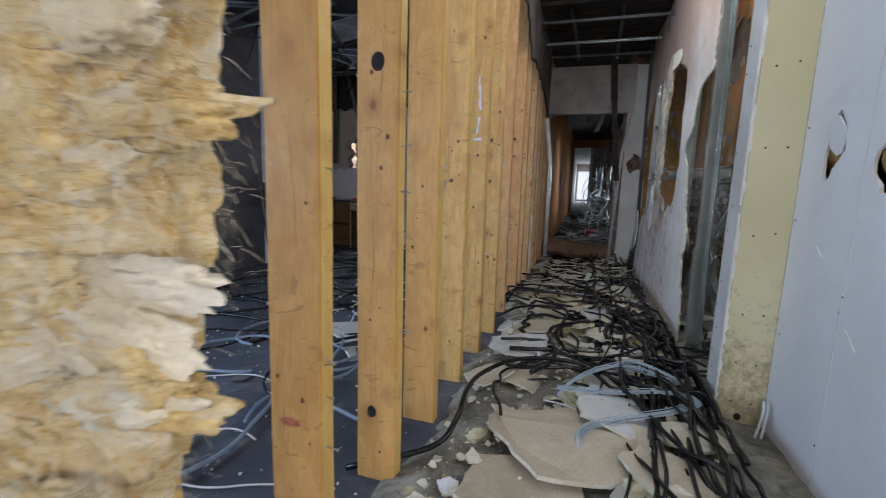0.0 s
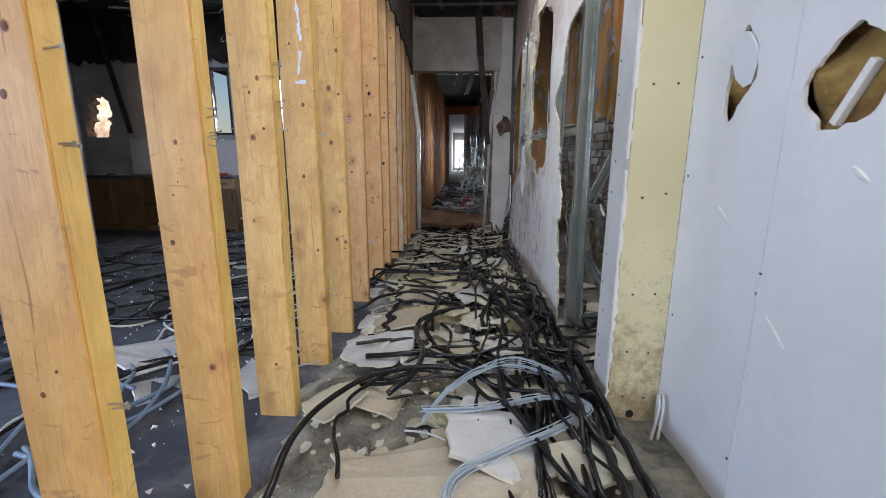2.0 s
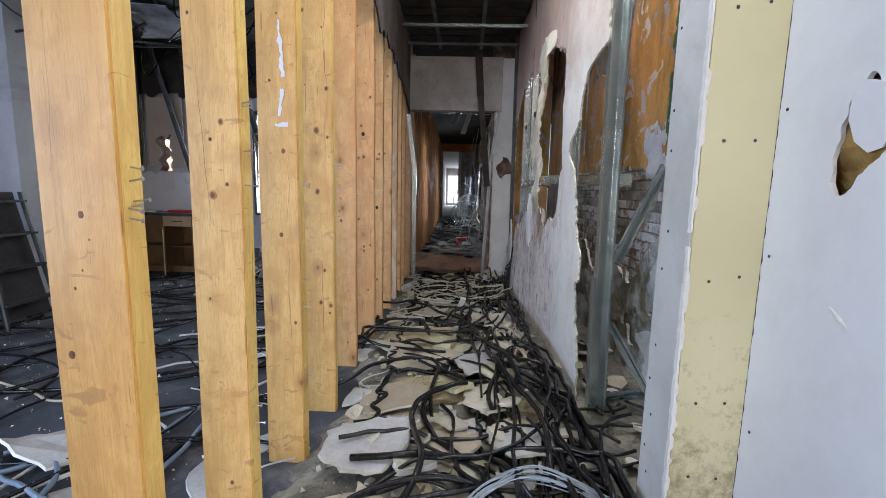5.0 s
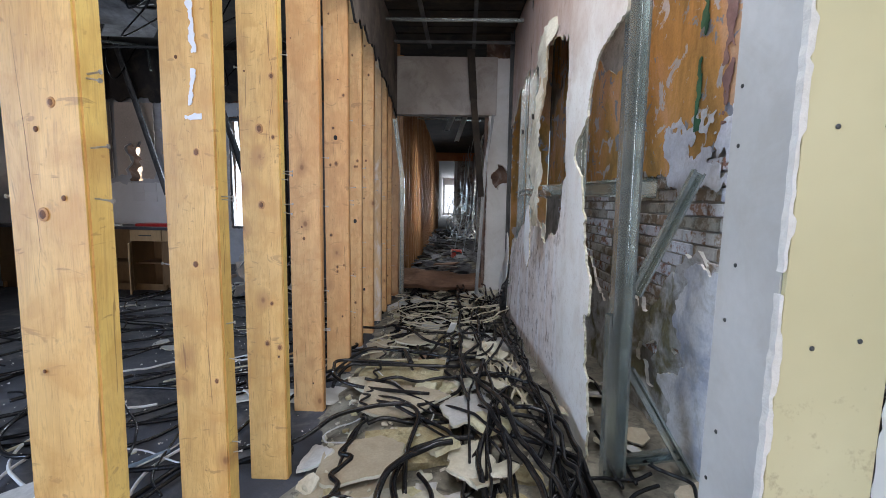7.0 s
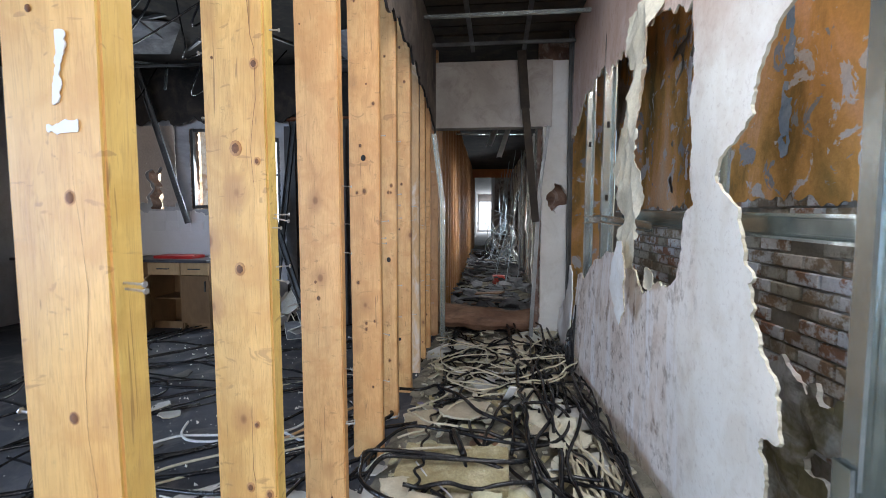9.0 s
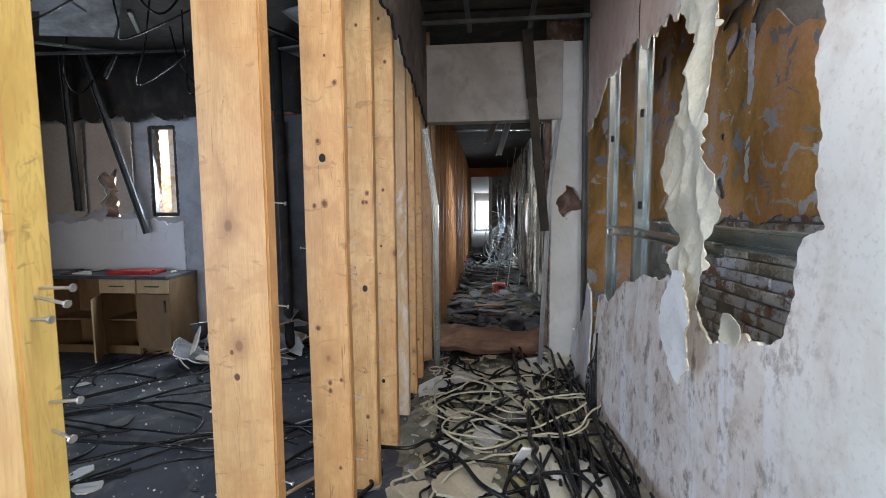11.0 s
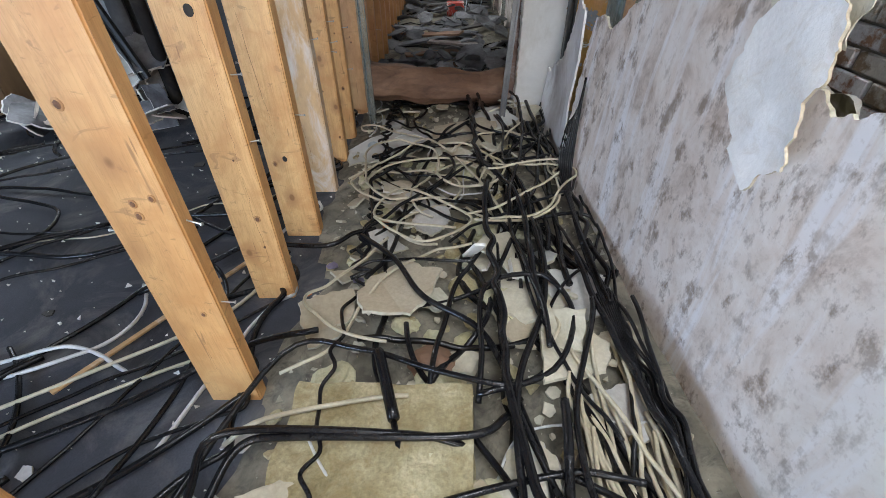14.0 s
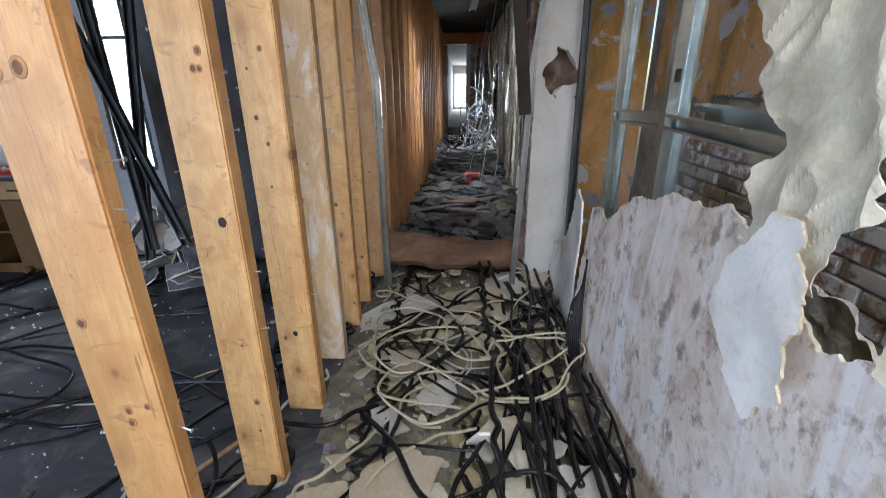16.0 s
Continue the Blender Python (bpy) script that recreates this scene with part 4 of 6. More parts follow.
channel("steel_stud", (1.02, 4.027, 0.0), (1.0, 4.027, 0.96), 0.112, 0.06, label="lower sleeve of a galvanised steel stud, standing on the floor")
channel("steel_stud", (1.01, 4.02, 0.9), (0.985, 4.02, 3.74), 0.098, 0.055, label="tall galvanised steel stud catching the light")
channel("steel_stud", (1.0, 4.86, 0.0), (0.995, 4.86, 3.74), 0.09, 0.05)
channel("steel_stud", (0.975, 6.55, 0.0), (0.975, 6.55, 3.74), 0.095, 0.05, slots=(2.35, 1.75))
channel("steel_stud", (0.99, 7.25, 0.0), (0.985, 7.25, 3.74), 0.08, 0.05, slots=(2.3,))
channel("steel_stud", (0.93, 7.9, 0.0), (0.9, 7.9, 3.74), 0.05, 0.05, mt="dull_steel")
channel("steel_rail", (1.16, 4.05, 1.58), (1.1, 6.53, 1.62), 0.1, 0.05, (-1, 0, 0), label="horizontal galvanised steel rail")
channel("steel_rail", (0.97, 5.5, 1.56), (0.96, 6.5, 1.6), 0.06, 0.04, (-1, 0, 0), label="slotted horizontal steel rail")
channel("steel_rail", (0.97, 6.58, 1.6), (0.97, 7.22, 1.58), 0.07, 0.04, (-1, 0, 0), label="slotted horizontal steel rail")
channel("steel_brace", (1.09, 4.06, 1.05), (1.36, 4.07, 1.66), 0.06, 0.03, (0, -1, 0), label="loose diagonal steel brace")
channel("steel_brace", (1.09, 4.06, 0.66), (1.46, 4.06, 0.05), 0.05, 0.03, (0, -1, 0), label="loose diagonal steel brace")
channel("steel_brace", (1.06, 4.09, 0.14), (1.4, 4.09, 0.2), 0.06, 0.03, (0, -1, 0), label="short steel noggin between the studs")
channel("steel_brace", (1.08, 4.1, 1.1), (1.06, 4.12, 1.65), 0.03, 0.02, (0, -1, 0), label="thin steel strap beside the stud")
channel("bent_profile", (-0.66, 8.06, 2.6), (-0.555, 8.06, 1.8), 0.06, 0.04, (0, -1, 0), label="bent steel profile hanging beside the studs")
channel("bent_profile", (-0.555, 8.06, 1.8), (-0.555, 8.1, 0.0), 0.06, 0.04, (0, -1, 0), label="bent steel profile standing beside the studs")
channel("hanging_profile", (0.36, 7.95, 3.5), (0.41, 7.93, 2.85), 0.1, 0.04, (0, 1, 0), "burnt_board", "dark sooty strip hanging from the ceiling")
channel("hanging_profile", (0.41, 7.93, 2.85), (0.545, 7.9, 1.55), 0.085, 0.03, (0, 1, 0), "burnt_board", "dark sooty strip hanging from the ceiling")
channel("leaning_profile", (0.69, 8.06, 2.67), (0.596, 8.0, 1.955), 0.04, 0.02, (0, -1, 0), "grey_steel", label="thin steel profile leaning against the beam")
channel("leaning_profile", (0.596, 8.0, 1.955), (0.515, 8.0, 0.1), 0.045, 0.025, (0, -1, 0), "grey_steel", label="thin steel profile leaning on the rubble")
# ceiling bars
for yy in (6.2, 7.1, 7.8):
    channel("ceiling_bar", (-0.68, yy, 3.52), (0.92, yy - 0.05, 3.5), 0.03, 0.03, (0, 0, 1), "steel" if yy == 7.1 else "dull_steel", label="steel ceiling grid bar")
for xx in (-0.25, 0.35):
    channel("ceiling_runner", (xx, 5.95, 3.58), (xx + 0.05, 8.12, 3.56), 0.045, 0.03, (0, 0, 1), "dull_steel", "sooty steel ceiling runner")
for yy in (9.6, 10.8, 12.0):
    channel("ceiling_bar", (-0.7, yy, 3.3), (0.9, yy, 3.28), 0.04, 0.03, (0, 0, 1), label="steel ceiling grid bar")
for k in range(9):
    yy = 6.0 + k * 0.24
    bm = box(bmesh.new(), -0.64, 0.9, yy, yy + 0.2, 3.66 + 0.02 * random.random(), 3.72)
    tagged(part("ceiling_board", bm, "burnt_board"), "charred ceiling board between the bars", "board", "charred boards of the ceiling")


# ---- rubble on the corridor floor ----
NX, NY = 80, 420
verts = [(-1.0 + 2.52 * i / NX, -2.5 + 28 * j / NY, heap(-1.0 + 2.52 * i / NX, -2.5 + 28 * j / NY, True)) for j in range(NY + 1) for i in range(NX + 1)]
faces = [(j * (NX + 1) + i, j * (NX + 1) + i + 1, (j + 1) * (NX + 1) + i + 1, (j + 1) * (NX + 1) + i) for j in range(NY) for i in range(NX)]
tagged(mesh_ob("rubble", verts, faces, ["dust"], smooth=True), "crushed plaster and insulation rubble covering the corridor floor", "rubble", kind="stuff")


def plate(size, thick, n=None, ratio=1.0):
    """An irregular broken plate lying flat round the origin."""
    n = n or random.randint(4, 8)
    ring = []
    for k in range(n):
        w = 2 * math.pi * (k + random.uniform(-0.3, 0.3)) / n
        r = size * random.uniform(0.58, 1.0)
        ring.append((r * math.cos(w) * ratio, r * math.sin(w)))
    rag = []
    for k in range(n):
        a, b = Vector(ring[k]), Vector(ring[(k + 1) % n])
        rag.append(a)
        for s in (0.2, 0.45, 0.6, 0.82):
            rag.append(a.lerp(b, s) + Vector((random.uniform(-1, 1), random.uniform(-1, 1))) * size * 0.045)
    m = len(rag)
    bend = random.uniform(-0.25, 0.25)
    verts = [(p.x, p.y, thick / 2 + bend * p.x * p.x / max(size, 0.01)) for p in rag] + [(p.x * 1.03, p.y * 1.03, -thick / 2 + bend * p.x * p.x / max(size, 0.01)) for p in rag]
    faces = [tuple(range(m)), tuple(range(2 * m - 1, m - 1, -1))] + [(k, m + k, m + (k + 1) % m, (k + 1) % m) for k in range(m)]
    return verts, faces, [0, 0] + [1] * m


def plaster_piece(x, y, size, tilt=14.0, mts=("cream_paper", "gypsum"), lift=0.02, z=None, thick=0.0125, label="broken piece of plasterboard lying on the rubble", ratio=1.0, spin=None, n=None):
    v, f, ix = plate(size, thick, n, ratio)
    ob = mesh_ob("plasterboard_piece", v, f, mts, ix)
    base = heap(x, y) if z is None else z
    tx, ty = random.uniform(-tilt, tilt), random.uniform(-tilt, tilt)
    ob.matrix_world = pose(x, y, base + lift + 0.35 * size * math.sin(radians(max(abs(tx), abs(ty)))), tx, ty, random.uniform(0, 360) if spin is None else spin)
    return tagged(ob, label, "plasterboard", "broken plasterboard pieces")


PAPERS = (("cream_paper", "dirty_gypsum"), ("pale_plaster", "dirty_gypsum"), ("sand_paper", "dirty_gypsum"), ("dirty_gypsum", "dirty_gypsum"), ("sand_paper", "dirty_gypsum"))
# the large broken sheets in the corridor
BUFF = "large buff sheet of plasterboard broken on the rubble"
for x, y, size, mt, lift, ratio, n, spin, label in (
        (0.12, 2.3, 0.46, "sand_paper", 0.05, 1.15, 6, 20, BUFF), (0.55, 2.05, 0.34, "sand_paper", 0.05, 1.2, 5, -30, BUFF),
        (-0.15, 1.85, 0.36, "sand_paper", 0.04, 1.3, 5, 70, BUFF), (0.3, 2.55, 0.3, "grey_board", 0.09, 1.3, 5, -10, "grey broken plasterboard lying on a buff sheet"),
        (0.72, 2.42, 0.22, "cream_paper", 0.09, 1.1, 6, 40, BUFF), (0.35, 3.0, 0.24, "cream_paper", 0.08, 1.3, 6, 15, BUFF),
        (-0.34, 3.42, 0.34, "pale_plaster", 0.07, 1.0, 7, 50, "grey curved sheet of plaster beside the studs"),
        (0.1, 3.55, 0.26, "sand_paper", 0.07, 1.2, 6, 100, BUFF), (0.5, 3.5, 0.22, "pale_plaster", 0.09, 1.2, 6, 10, BUFF),
        (-0.2, 4.75, 0.34, "sand_paper", 0.05, 1.3, 5, 0, BUFF), (0.3, 4.6, 0.26, "pale_plaster", 0.08, 1.2, 6, 60, "pale sheet of plaster lying under the cables"),
        (-0.25, 4.1, 0.3, "sand_paper", 0.06, 1.2, 6, 25, BUFF), (0.3, 4.05, 0.22, "cream_paper", 0.08, 1.1, 5, 80, BUFF),
        (-0.18, 5.98, 0.24, "sand_paper", 0.06, 1.2, 7, 30, "buff sheet of plasterboard lying at the foot of the studs"), (0.52, 5.62, 0.2, "cream_paper", 0.08, 1.1, 5, 10, BUFF),
        (0.3, 6.25, 0.16, "cream_paper", 0.1, 1.3, 5, 130, BUFF), (0.42, 5.95, 0.2, "cream_paper", 0.08, 1.0, 6, 75, BUFF),
        (-0.3, 7.55, 0.34, "grey_board", 0.05, 1.2, 5, 5, "grey sheet of board lying flat near the beam"), (0.2, 7.7, 0.36, "sand_paper", 0.05, 1.2, 6, 20, BUFF),
        (-0.3, 6.95, 0.24, "sand_paper", 0.05, 1.1, 6, 45, BUFF), (0.45, 7.95, 0.26, "grey_board", 0.05, 1.1, 6, 45, "grey sheet of board lying flat near the beam")):
    plaster_piece(x, y, size, 5, (mt, "dirty_gypsum"), lift, label=label, ratio=ratio, n=n, spin=spin)
random.seed(4)
for k in range(105):
    y = 1.5 + 6.9 * random.random()
    x = random.uniform(-0.55, 0.8)
    plaster_piece(x, y, random.choice((0.07, 0.09, 0.11, 0.14, 0.17)) * random.uniform(0.8, 1.2), 20, random.choice(PAPERS), random.uniform(0.012, 0.06))
for mt in ("cream_paper", "dirty_gypsum", "wool_slab"):
    verts, faces = [], []
    for k in range(260):
        v, f, ix = plate(random.uniform(0.012, 0.04), 0.012)
        x, y = random.uniform(-0.6, 0.86), random.uniform(1.2, 8.8)
        m = pose(x, y, heap(x, y) + 0.01 + 0.04 * random.random(), random.uniform(-35, 35), random.uniform(-35, 35), random.uniform(0, 360))
        n = len(verts)
        verts += [m @ Vector(q) for q in v]
        faces += [tuple(n + i for i in q) for q in f]
    tagged(mesh_ob("small_scraps", verts, faces, [mt]), "small scraps of board and wool over the rubble", "debris", kind="stuff")
# chunks of yellow mineral wool
def lump(name, x, y, r, mt, label, squash=0.45, z=None, detail=3):
    bm = bmesh.new()
    bmesh.ops.create_icosphere(bm, subdivisions=detail, radius=1)
    w = random.uniform(0, 90)
    for v in bm.verts:
        c = v.co.copy()
        s = 1 + 0.35 * noise.noise(c * 1.6 + Vector((w, 0, 0))) + 0.16 * noise.noise(c * 5 + Vector((0, w, 0)))
        v.co = Vector((c.x * s * r, c.y * s * r * 0.8, c.z * s * r * squash))
    ob = part(name, bm, mt)
    ob.matrix_world = pose(x, y, (heap(x, y) if z is None else z) + r * squash * 0.4, random.uniform(-15, 15), random.uniform(-15, 15), random.uniform(0, 360))
    return tagged(ob, label, "insulation", "chunks of insulation")


random.seed(8)
for k in range(60):
    x, y = random.uniform(-0.5, 0.7), random.uniform(1.6, 7.6)
    lump("wool_chunk", x, y, random.uniform(0.03, 0.11), random.choice(("wool_slab", "wool_pale", "wool_pale")), "crumbled chunk of yellow mineral wool on the rubble")
# slab beside the studs
def slab(name, cx, cy, lx, ly, h, turn, mt, label, z=0.03):
    bm = box(bmesh.new(), -lx / 2, lx / 2, -ly / 2, ly / 2, 0, h)
    bmesh.ops.subdivide_edges(bm, edges=bm.edges[:], cuts=18, use_grid_fill=True)
    for v in bm.verts:
        c = v.co.copy()
        v.co += Vector((noise.noise(c * 9), noise.noise(c * 9 + Vector((5, 0, 0))), 0.7 * noise.noise(c * 14 + Vector((0, 5, 0))))) * 0.016
    ob = part(name, bm, mt)
    ob.matrix_world = pose(cx, cy, z, 2, -2, turn)
    return tagged(ob, label, "insulation")


slab("wool_slab", -0.2, 5.28, 0.66, 0.42, 0.08, -3, "wool_slab", "flat slab of yellow mineral wool at the foot of the studs", 0.05)
slab("wool_slab", -0.05, 4.25, 0.5, 0.35, 0.05, 8, "wool_slab", "flat slab of yellow mineral wool among the cables", 0.05)
slab("wool_slab", -0.3, 3.95, 0.4, 0.5, 0.04, -12, "sand_paper", "flat buff slab beside the studs", 0.05)
# beam lying across the opening
bm = bmesh.new()
bmesh.ops.create_cone(bm, cap_ends=True, segments=18, radius1=0.17, radius2=0.16, depth=1.4, matrix=pose(0, 0, 0, 0, 90))
bmesh.ops.subdivide_edges(bm, edges=[e for e in bm.edges if abs(e.verts[0].co.x - e.verts[1].co.x) > 1], cuts=20)
for v in bm.verts:
    v.co.z = v.co.z * 0.9 + 0.05 * noise.noise(v.co * 4) + 0.03 * noise.noise((v.co.x * 5, v.co.y * 16, v.co.z * 22))
    v.co.y += 0.025 * noise.noise((v.co.x * 3, v.co.z * 12, 1))
log = part("rolled_carpet", bm, "brown_wood")
log.matrix_world = pose(0.06, 8.5, 0.26, 0, 3, 2)
tagged(log, "brown rotten roll lying across the corridor under the beam", "roll")
lump("plastic_bag", 0.72, 8.4, 0.13, "pale_plaster", "crumpled pale bag beside the brown roll", 0.8)

# ---- cables ----
def cable(name, pts, r, mt, label, group="loose cables on the floor", per=6, n=7):
    v, f = tube_data(smooth_line(pts, per), r, n)
    ob = mesh_ob(name, v, f, [mt], smooth=True)
    return tagged(ob, label, "cable", group)


flat = lambda x, y: 0.0


def wander(x, y, heading, length, r, lo=-0.6, hi=0.84, step=0.09, turn=24, level=0.0, home=None, ground=heap):
    """Points of a cable that lies loosely over the rubble."""
    pts, spin = [], 0.0
    for k in range(int(length / step)):
        lift = level + 0.035 * max(0, noise.noise((x * 3, y * 3, level * 50 + r * 900)))
        pts.append((x, y, ground(x, y) + r + lift))
        spin = 0.75 * spin + random.gauss(0, turn * 0.5)
        heading += max(-30, min(30, spin))
        if home is not None:
            heading += 0.12 * ((home - heading + 180) % 360 - 180)
        if x < lo + 0.06:
            heading += 0.5 * ((0 - heading + 180) % 360 - 180)
        if x > hi - 0.06:
            heading += 0.5 * ((180 - heading + 180) % 360 - 180)
        x += step * math.cos(radians(heading))
        if ground is flat and not lo < x < hi and len(pts) > 4:
            break
        x = max(lo, min(hi, x))
        y += step * math.sin(radians(heading))
    return pts


def run(x, y, heading, length, r, lo=-0.45, hi=0.86, level=0.05, swing=26, step=0.085):
    """Points of a stiff cable that keeps its heading in long bends."""
    pts, w = [], random.uniform(0, 900)
    for k in range(int(length / step)):
        rise = level + 0.03 * noise.noise((k * 0.16, w, 2.0)) + 0.012 * noise.noise((k * 0.5, w, 6.0))
        pts.append((x, y, heap(x, y) + r + max(0.004, rise)))
        bend = heading + swing * 2.2 * noise.noise((k * step * 1.15, w, 0.5)) + swing * 0.7 * noise.noise((k * step * 3.1, w, 4.5))
        if x < lo + 0.12 and math.cos(radians(bend)) < 0:
            bend = 180 - bend if (lo + 0.06) > x else bend * 0.5 + heading * 0.5
        if x > hi - 0.1 and math.cos(radians(bend)) > 0:
            bend = heading + (8 if math.sin(radians(heading)) > 0 else -8)
        x = max(lo, min(hi, x + step * math.cos(radians(bend))))
        y += step * math.sin(radians(bend))
    return pts


BLACK = "thick black power cable lying tangled on the rubble"
SIZES = (0.008, 0.01, 0.012, 0.014, 0.017)
random.seed(21)
# along the foot of the torn board
for k in range(44):
    y, up = random.uniform(2.7, 7.9), random.random() < 0.5
    x, r = min(0.85, max(0.3, random.gauss(0.66, 0.16))), random.choice(SIZES)
    cable("black_cable", run(x, y, 90 if up else 270, random.uniform(2.0, 3.6), r, lo=0.2, hi=0.88, level=random.uniform(0.01, 0.14), swing=17), r, "cable_black", "black cable running along the foot of the torn board")
# tangle over the middle of the corridor
for k in range(46):
    y, r = 2.9 + 5.1 * random.random() ** 0.8, random.choice(SIZES)
    x = min(0.8, max(-0.35, random.gauss(0.28, 0.26)))
    cable("black_cable", run(x, y, random.choice((80, 100, 260, 280, 60, 125, 235, 305)), random.uniform(1.3, 2.8), r, level=random.uniform(0.02, 0.13), swing=40), r, "cable_black", BLACK)
# crossing from the studs
for k in range(22):
    y, r = random.uniform(2.9, 7.7), random.choice(SIZES)
    cable("black_cable", run(random.uniform(-0.5, -0.3), y, random.choice((-35, -10, 12, 35)), random.uniform(0.8, 1.5), r, lo=-0.6, level=random.uniform(0.03, 0.1), swing=30), r, "cable_black", BLACK)
for k in range(14):
    x, y = random.uniform(-0.3, 0.45), random.uniform(6.2, 7.4)
    cable("beige_cable", wander(x, y, random.uniform(0, 360), random.uniform(0.9, 1.9), 0.0075, turn=22, level=random.uniform(0.07, 0.14)), 0.0075, "cable_beige", "beige flat cable looped over the black ones")
for k in range(20):
    x, y = random.uniform(0.5, 0.72), random.uniform(4.5, 5.1)
    cable("beige_cable", run(x, y, 90, random.uniform(0.7, 1.1), 0.008, lo=0.42, level=random.uniform(0.05, 0.11), swing=16), 0.008, "cable_beige", "beige cable bundled beside the torn board")
for k in range(12):
    x, y = random.uniform(-0.55, 0.4), random.uniform(2.0, 7.8)
    cable("white_cable", wander(x, y, random.uniform(0, 360), random.uniform(0.5, 1.2), 0.005, turn=22, level=random.uniform(0.03, 0.08)), 0.005, "cable_white", "thin white cable among the black ones")
# single cables that stand out
def over(pts, r, mt, label, name="black_cable"):
    return cable(name, pts, r, mt, label)


over([(-0.95, 1.75, 0.03), (-0.578, 1.96, 0.1), (-0.488, 2.09, 0.2), (-0.503, 2.386, 0.24), (-0.456, 2.684, 0.23), (-0.281, 2.979, 0.22), (0.037, 3.149, 0.19), (0.316, 3.129, 0.14)], 0.015, "cable_black", "thick black cable arching over the broken sheets")
over([(-1.1, 4.05, 0.02), (-0.66, 4.18, 0.15), (-0.49, 4.376, 0.2), (-0.168, 4.54, 0.2), (-0.015, 4.44, 0.19), (-0.045, 4.074, 0.16), (-0.024, 3.757, 0.12)], 0.014, "cable_black", "thick black cable arching out between the studs")
over([(0.1, 5.25, 0.13), (-0.1, 5.27, 0.17), (-0.678, 5.264, 0.2), (-0.72, 5.1, 0.2), (-0.659, 4.939, 0.19), (-0.454, 4.857, 0.16), (0.035, 4.799, 0.15)], 0.013, "cable_black", "black cable bent round beside a stud")
over([(-1.5, 6.1, 0.02), (-1.166, 6.243, 0.1), (-0.966, 6.324, 0.15), (-0.579, 6.299, 0.16), (-0.452, 6.404, 0.16), (-0.35, 6.5, 0.12)], 0.013, "cable_black", "thick black cable passing between the studs")
over([(-0.23, 5.62, 0.15), (-0.217, 5.58, 0.17), (-0.144, 5.328, 0.16)], 0.022, "cable_black", "cut end of a thick black cable")
over([(-0.72, 5.05, 0.06), (-0.695, 5.097, 0.12), (-0.63, 5.236, 0.17), (-0.455, 5.264, 0.17), (0.104, 5.264, 0.17), (0.25, 5.35, 0.14)], 0.014, "cable_black", "black cable lying over the wool slab")
over([(-0.75, 5.3, 0.05), (-0.595, 5.339, 0.15), (-0.217, 5.413, 0.16), (-0.1, 5.42, 0.16)], 0.009, "cable_beige", "beige cable lying over the wool slab", "beige_cable")
over([(0.1, 6.45, 0.16), (-0.349, 6.544, 0.17), (-0.217, 6.839, 0.18), (0.091, 6.626, 0.18), (0.183, 6.489, 0.17), (-0.056, 6.318, 0.17), (-0.241, 6.415, 0.17), (-0.36, 6.56, 0.16)], 0.0075, "cable_beige", "beige cable in a wide loop on the black ones", "beige_cable")
over([(-0.6, 7.1, 0.1), (-0.295, 7.298, 0.17), (-0.071, 7.564, 0.17), (0.235, 6.989, 0.18), (0.396, 6.475, 0.17)], 0.0075, "cable_beige", "beige cable in a wide loop on the black ones", "beige_cable")
over([(-0.5, 7.0, 0.12), (-0.3, 7.2, 0.16), (0.1, 7.25, 0.17), (0.35, 7.05, 0.16), (0.3, 6.8, 0.17)], 0.0075, "cable_beige", "beige cable in a wide loop on the black ones", "beige_cable")
over([(0.15, 5.4, 0.14), (0.172, 5.565, 0.19), (0.212, 5.922, 0.22), (0.472, 5.993, 0.22), (0.57, 5.79, 0.2), (0.44, 5.515, 0.18), (0.146, 5.422, 0.16)], 0.012, "cable_black", "black cable in an open loop")
over([(-0.44, 6.44, 0.14), (-0.217, 6.185, 0.17), (-0.063, 5.917, 0.17), (0.18, 5.725, 0.16), (0.3, 5.4, 0.15)], 0.014, "cable_black", "thick black cable crossing the wool")
over([(-0.9, 4.9, 0.05), (-0.62, 5.62, 0.14), (-0.3, 5.63, 0.16), (0.0, 5.52, 0.17), (0.3, 5.45, 0.18), (0.5, 5.6, 0.15)], 0.012, "cable_black", "black cable crossing between the studs")
for k in range(7):
    over([(0.86, 7.1, 0.75 - 0.04 * k), (0.83 - 0.01 * k, 7.0, 0.5), (0.8 - 0.01 * k, 6.85, 0.25), (0.74, 6.5 - 0.1 * k, 0.2), (0.72 + 0.01 * k, 5.9, 0.18), (0.74, 5.3, 0.17)], 0.007, "cable_black", "black cable hanging down the edge of the torn board")
random.seed(77)
for x, y, sz in ((-0.02, 5.95, 0.1), (0.18, 6.25, 0.12), (0.42, 6.1, 0.13), (0.55, 5.72, 0.15), (0.1, 5.62, 0.08), (0.3, 5.9, 0.1), (-0.15, 6.75, 0.1), (0.25, 6.55, 0.09), (0.05, 5.15, 0.11), (0.3, 5.15, 0.12), (0.12, 4.15, 0.12), (0.42, 4.4, 0.14), (0.1, 3.75, 0.11), (0.4, 3.6, 0.13), (0.62, 3.45, 0.1), (-0.1, 3.3, 0.12), (0.2, 3.35, 0.1), (0.5, 4.9, 0.1), (0.0, 4.95, 0.12), (-0.3, 7.0, 0.1), (0.15, 7.35, 0.12), (0.45, 3.95, 0.1)):
    plaster_piece(x, y, sz * 1.15, 16, random.choice((("cream_paper", "dirty_gypsum"), ("wool_pale", "wool_pale"), ("dirty_gypsum", "dirty_gypsum"), ("cream_paper", "gypsum"))), random.uniform(0.045, 0.085), label="broken piece of pale board lying among the cables", thick=random.choice((0.0125, 0.0125, 0.03)))
